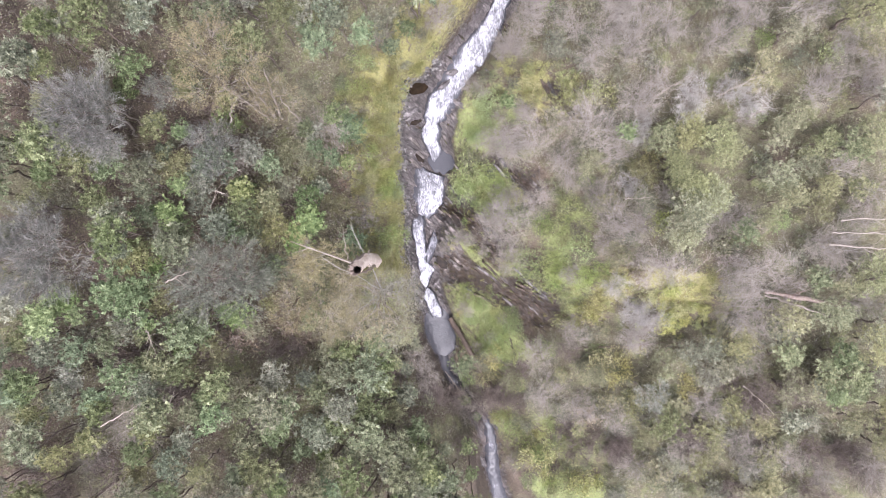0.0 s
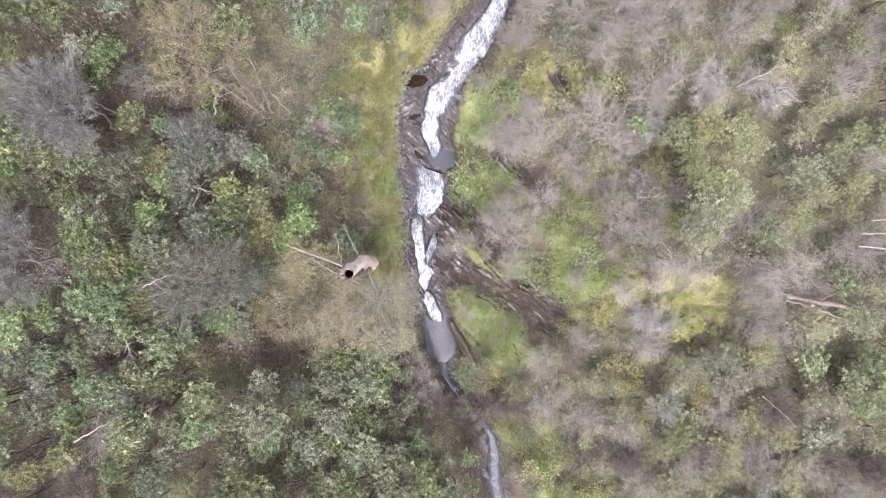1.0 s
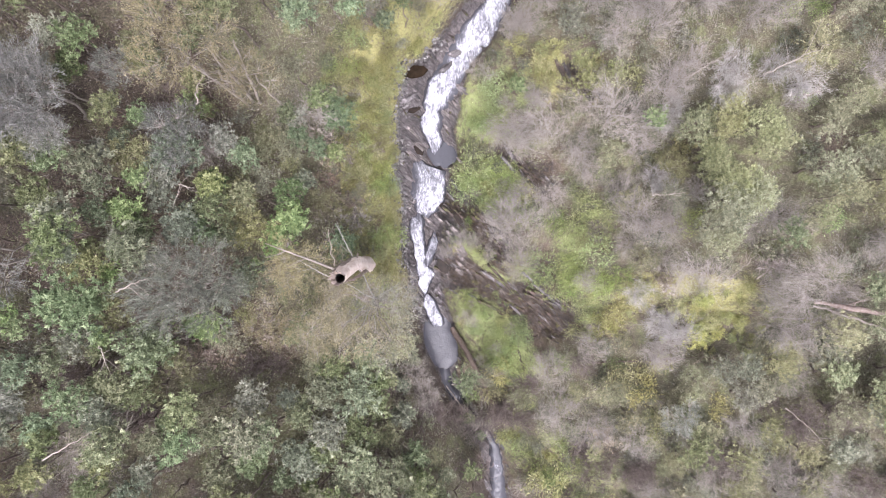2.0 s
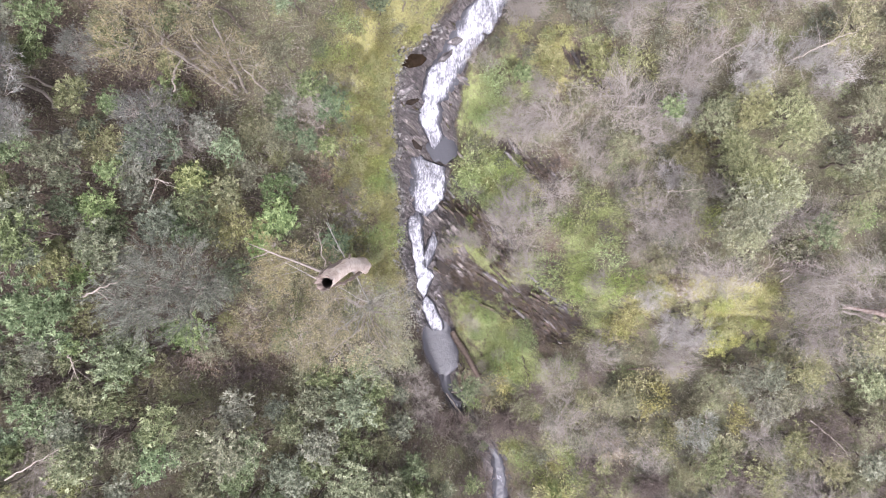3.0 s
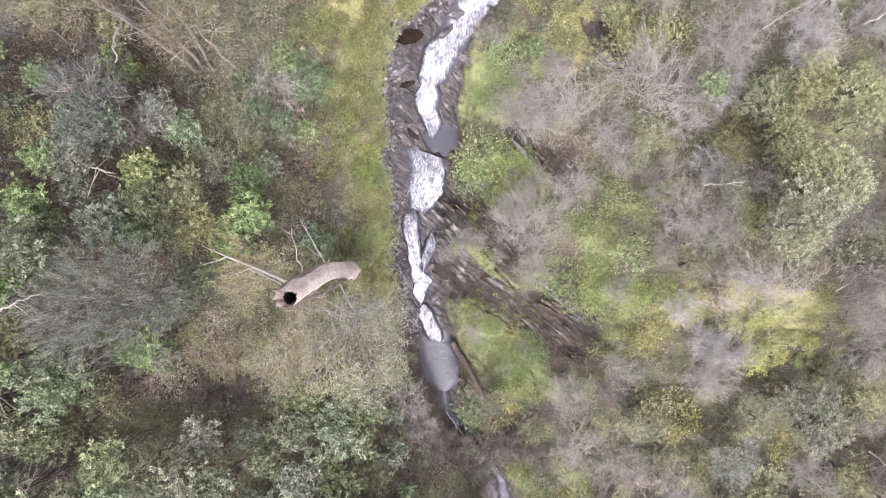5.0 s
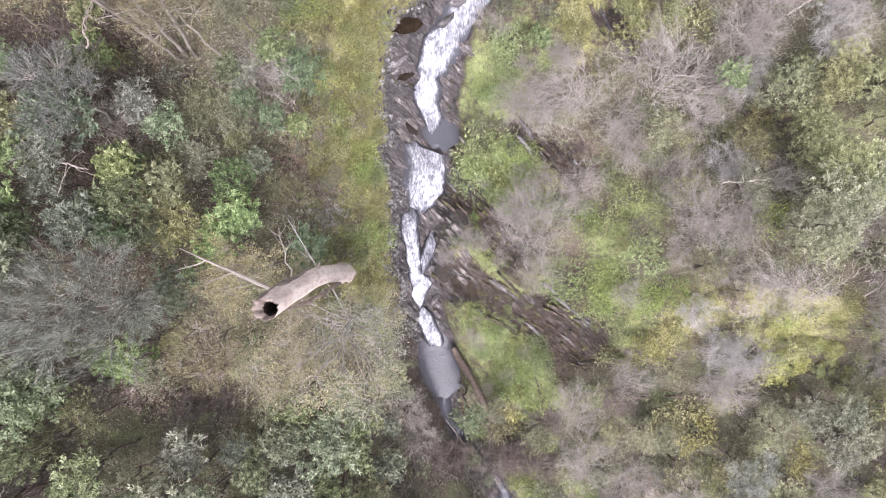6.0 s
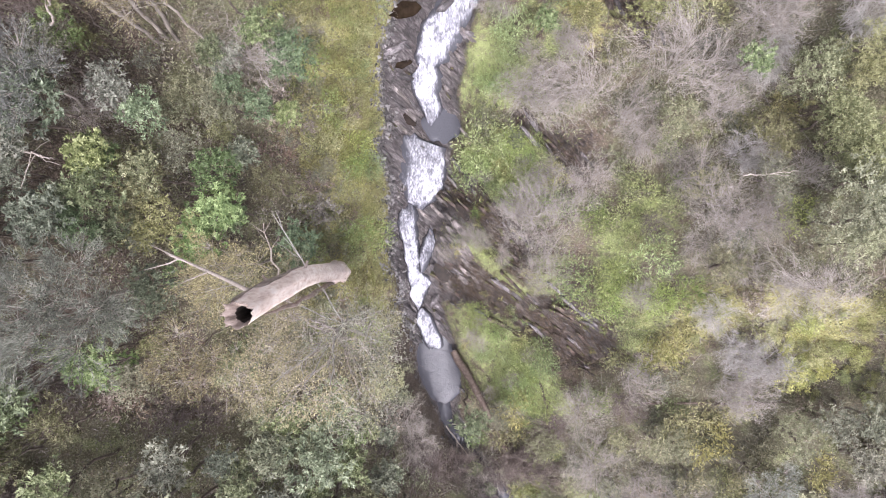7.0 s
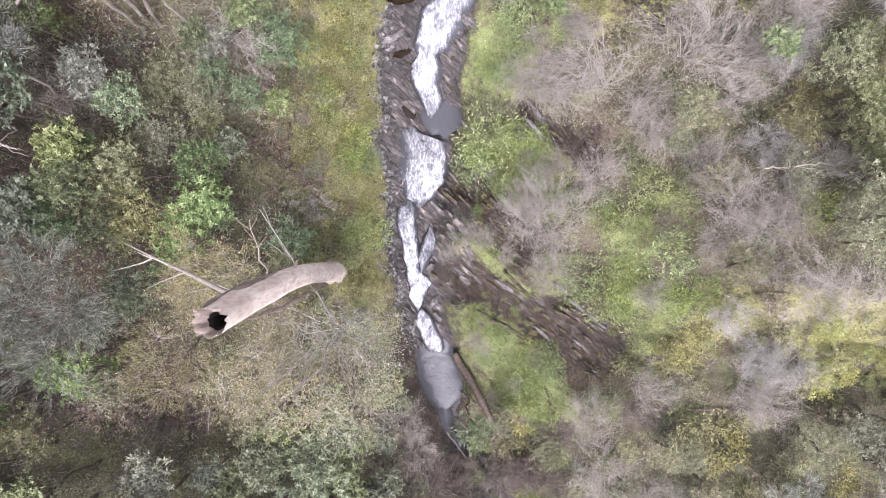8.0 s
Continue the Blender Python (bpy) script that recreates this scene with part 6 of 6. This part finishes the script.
        log("dead_branch", "bleached bare dead branch caught in the shrubs", [on(*a, up), on((a[0] + b[0]) / 2, (a[1] + b[1]) / 2, up + 0.2), on(*b, up + 0.3)], [0.04, 0.03, 0.012], PALE_BARK, sides=6, twigs=5)


build_landmarks()
build_snag()
build_ochre_crown()
build_fallen()


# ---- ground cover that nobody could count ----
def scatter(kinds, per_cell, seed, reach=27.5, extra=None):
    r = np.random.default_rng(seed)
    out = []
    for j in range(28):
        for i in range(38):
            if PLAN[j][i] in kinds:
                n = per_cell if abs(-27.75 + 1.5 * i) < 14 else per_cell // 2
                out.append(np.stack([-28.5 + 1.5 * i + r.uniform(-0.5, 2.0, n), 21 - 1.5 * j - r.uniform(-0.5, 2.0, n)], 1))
    p = np.concatenate(out)
    d = p[:, 0] - np.interp(p[:, 1], STREAM_Y, STREAM_X)
    keep = (d < -np.interp(p[:, 1], BANK_Y, BANK_L) - 0.12) | (d > np.interp(p[:, 1], BANK_Y, BANK_R) + 0.15)
    keep &= gully(p[:, 0], p[:, 1])[0] < 0.45
    p = p[keep]
    z = np.array([height(a, b) for a, b in p])
    return np.column_stack([p, z])


def build_cover():
    def stuff(shape, name, material, label, category):
        tagged(new(name, shape.mesh(name, material)), label, category, kind="stuff")

    for mat, name, label, kinds, per, seed in ((LEAF["o"], "undergrowth", "tangled olive undergrowth below the trees", "edgofyr", 20, 8), (LEAF["r"], "dry_undergrowth", "dry brown bracken and twigs below the trees", "edgofyr", 18, 9), (LEAF["h"], "pale_undergrowth", "pale grey-green undergrowth on the slope", "edgofyrpbM", 11, 10)):
        at = scatter(kinds, per, seed)
        up = rng.beta(1.2, 1.6, len(at)) * np.clip(1.7 * (-at[:, 0] - 3) / 5, 0.35, 1.7)
        k = np.repeat(np.arange(len(at)), 9)
        s = Shape()
        s.leaflets(at[k] + rng.normal(0, 0.18, (len(k), 3)) + np.column_stack([up * 0, up * 0, up])[k], rng.normal(0, 1, (len(k), 3)) + np.array([0, 0, 0.4]), rng.uniform(0.08, 0.2, len(k)), rng.uniform(0.035, 0.07, len(k)), tint=rng.beta(1.4, 1.4, len(at))[k])
        stuff(s, name, mat, label, "undergrowth")
    # dry fern and grass hanging over the rock gullies
    r2 = np.random.default_rng(31)
    spots = []
    for (a, b, half, _), n in zip(GULLIES, (1500, 700, 300, 120)):
        t, side = r2.uniform(0, 1.02, n), r2.normal(0, half * 0.8, n)
        ln = math.hypot(b[0] - a[0], b[1] - a[1])
        side = side * (1 + 0.4 * t)
        spots.append(np.column_stack([a[0] + (b[0] - a[0]) * t - (b[1] - a[1]) / ln * side, a[1] + (b[1] - a[1]) * t + (b[0] - a[0]) / ln * side]))
    spots = np.concatenate(spots)
    spots = spots[spots[:, 0] > np.interp(spots[:, 1], STREAM_Y, STREAM_X) + 1.1]
    at = np.column_stack([spots, [height(a, b) for a, b in spots]])
    k = np.repeat(np.arange(len(at)), 5)
    s = Shape()
    s.blades(at[k] + rng.normal(0, 0.06, (len(k), 3)) * np.array([1, 1, 0.2]) + np.array([0, 0, 0.06]), rng.normal(0, 0.7, (len(k), 3)) + np.array([0.3, -0.3, 0.5]), rng.uniform(0.15, 0.5, len(k)), 0.022, rng.beta(1.2, 1.6, len(at))[k])
    stuff(s, "dead_fern", WET_FERN, "wet dead brown fern and grass over wet rock", "dry fern")
    # broken rubble along the foot of the mossy bank
    y = r2.uniform(-5.5, 13.5, 1500)
    x = np.interp(y, STREAM_Y, STREAM_X) - np.interp(y, BANK_Y, BANK_L) + r2.normal(0.05, 0.22, 1500) + 0.25 * np.sin(y * 2.1)
    z = np.array([height(a, b) for a, b in zip(x, y)])
    corner = np.array([(1, 0, 0), (0, 1, 0), (-1, 0, 0), (0, -1, 0), (0, 0, 1), (0, 0, -1)], float)
    size = 0.03 + 0.11 * r2.random((1500, 1, 1)) ** 2.5
    verts = np.stack([x, y, z], 1)[:, None] + (corner[None] * r2.uniform(0.6, 1.5, (1500, 6, 1)) + r2.normal(0, 0.25, (1500, 6, 3))) * size
    tris = np.array([(0, 1, 4), (1, 2, 4), (2, 3, 4), (3, 0, 4), (1, 0, 5), (2, 1, 5), (3, 2, 5), (0, 3, 5)])
    s = Shape()
    s.put(verts.reshape(-1, 3), (tris[None] + 6 * np.arange(1500)[:, None, None]).reshape(-1, 3))
    stuff(s, "rubble", RUBBLE, "broken pale and dark rubble under the mossy bank", "rubble")
    at = scatter("m", 220, 1)
    s = Shape()
    k = np.repeat(np.arange(len(at)), 3)
    s.blades(at[k] + rng.normal(0, 0.03, (len(k), 3)) * np.array([1, 1, 0]), rng.normal(0, 0.6, (len(k), 3)) + np.array([0, 0, 0.8]), rng.uniform(0.08, 0.22, len(k)), 0.03, rng.beta(1.3, 1.3, len(at))[k])
    stuff(s, "grass", LEAF["m"], "bright green grass and soft moss", "grass")
    at = scatter("M", 420, 2)
    s = Shape()
    k = np.repeat(np.arange(len(at)), 3)
    s.blades(at[k] + rng.normal(0, 0.03, (len(k), 3)) * np.array([1, 1, 0]), rng.normal(0, 0.6, (len(k), 3)) + np.array([0.5, -0.2, 0.6]), rng.uniform(0.06, 0.17, len(k)), 0.032, rng.beta(1.3, 1.3, len(at))[k])
    stuff(s, "moss", LEAF["M"], "yellow-green moss and short grass", "moss")
    at = scatter("hbpwrMm", 95, 3)
    s = Shape()
    s.leaves(at + np.array([0, 0, 0.05]), rng.normal(0, 1, (len(at), 3)) * np.array([1, 1, 0.35]) + np.array([0, 0, 0.3]), rng.uniform(0.08, 0.2, len(at)), rng.uniform(0.04, 0.08, len(at)))
    stuff(s, "herbs", LEAF["h"], "low grey-green herbs between the shrubs", "herbs")
    at = scatter("rbhyeodkwg", 20, 4)
    s = Shape()
    s.leaves(at + np.array([0, 0, 0.03]), rng.normal(0, 1, (len(at), 3)) * np.array([1, 1, 0.2]), rng.uniform(0.06, 0.16, len(at)), rng.uniform(0.04, 0.09, len(at)))
    stuff(s, "leaf_litter", LEAF["r"], "brown fallen leaves and dry bracken", "leaf litter")
    at = scatter("bhrwM", 26, 5)
    s = Shape()
    s.blades(at + np.array([0, 0, 0.05]), rng.normal(0, 1, (len(at), 3)) * np.array([1, 1, 0.25]) + np.array([0, 0, 0.15]), rng.uniform(0.3, 1.3, len(at)), 0.022)
    stuff(s, "fallen_twigs", TWIG, "dry fallen twigs", "twigs")


build_cover()
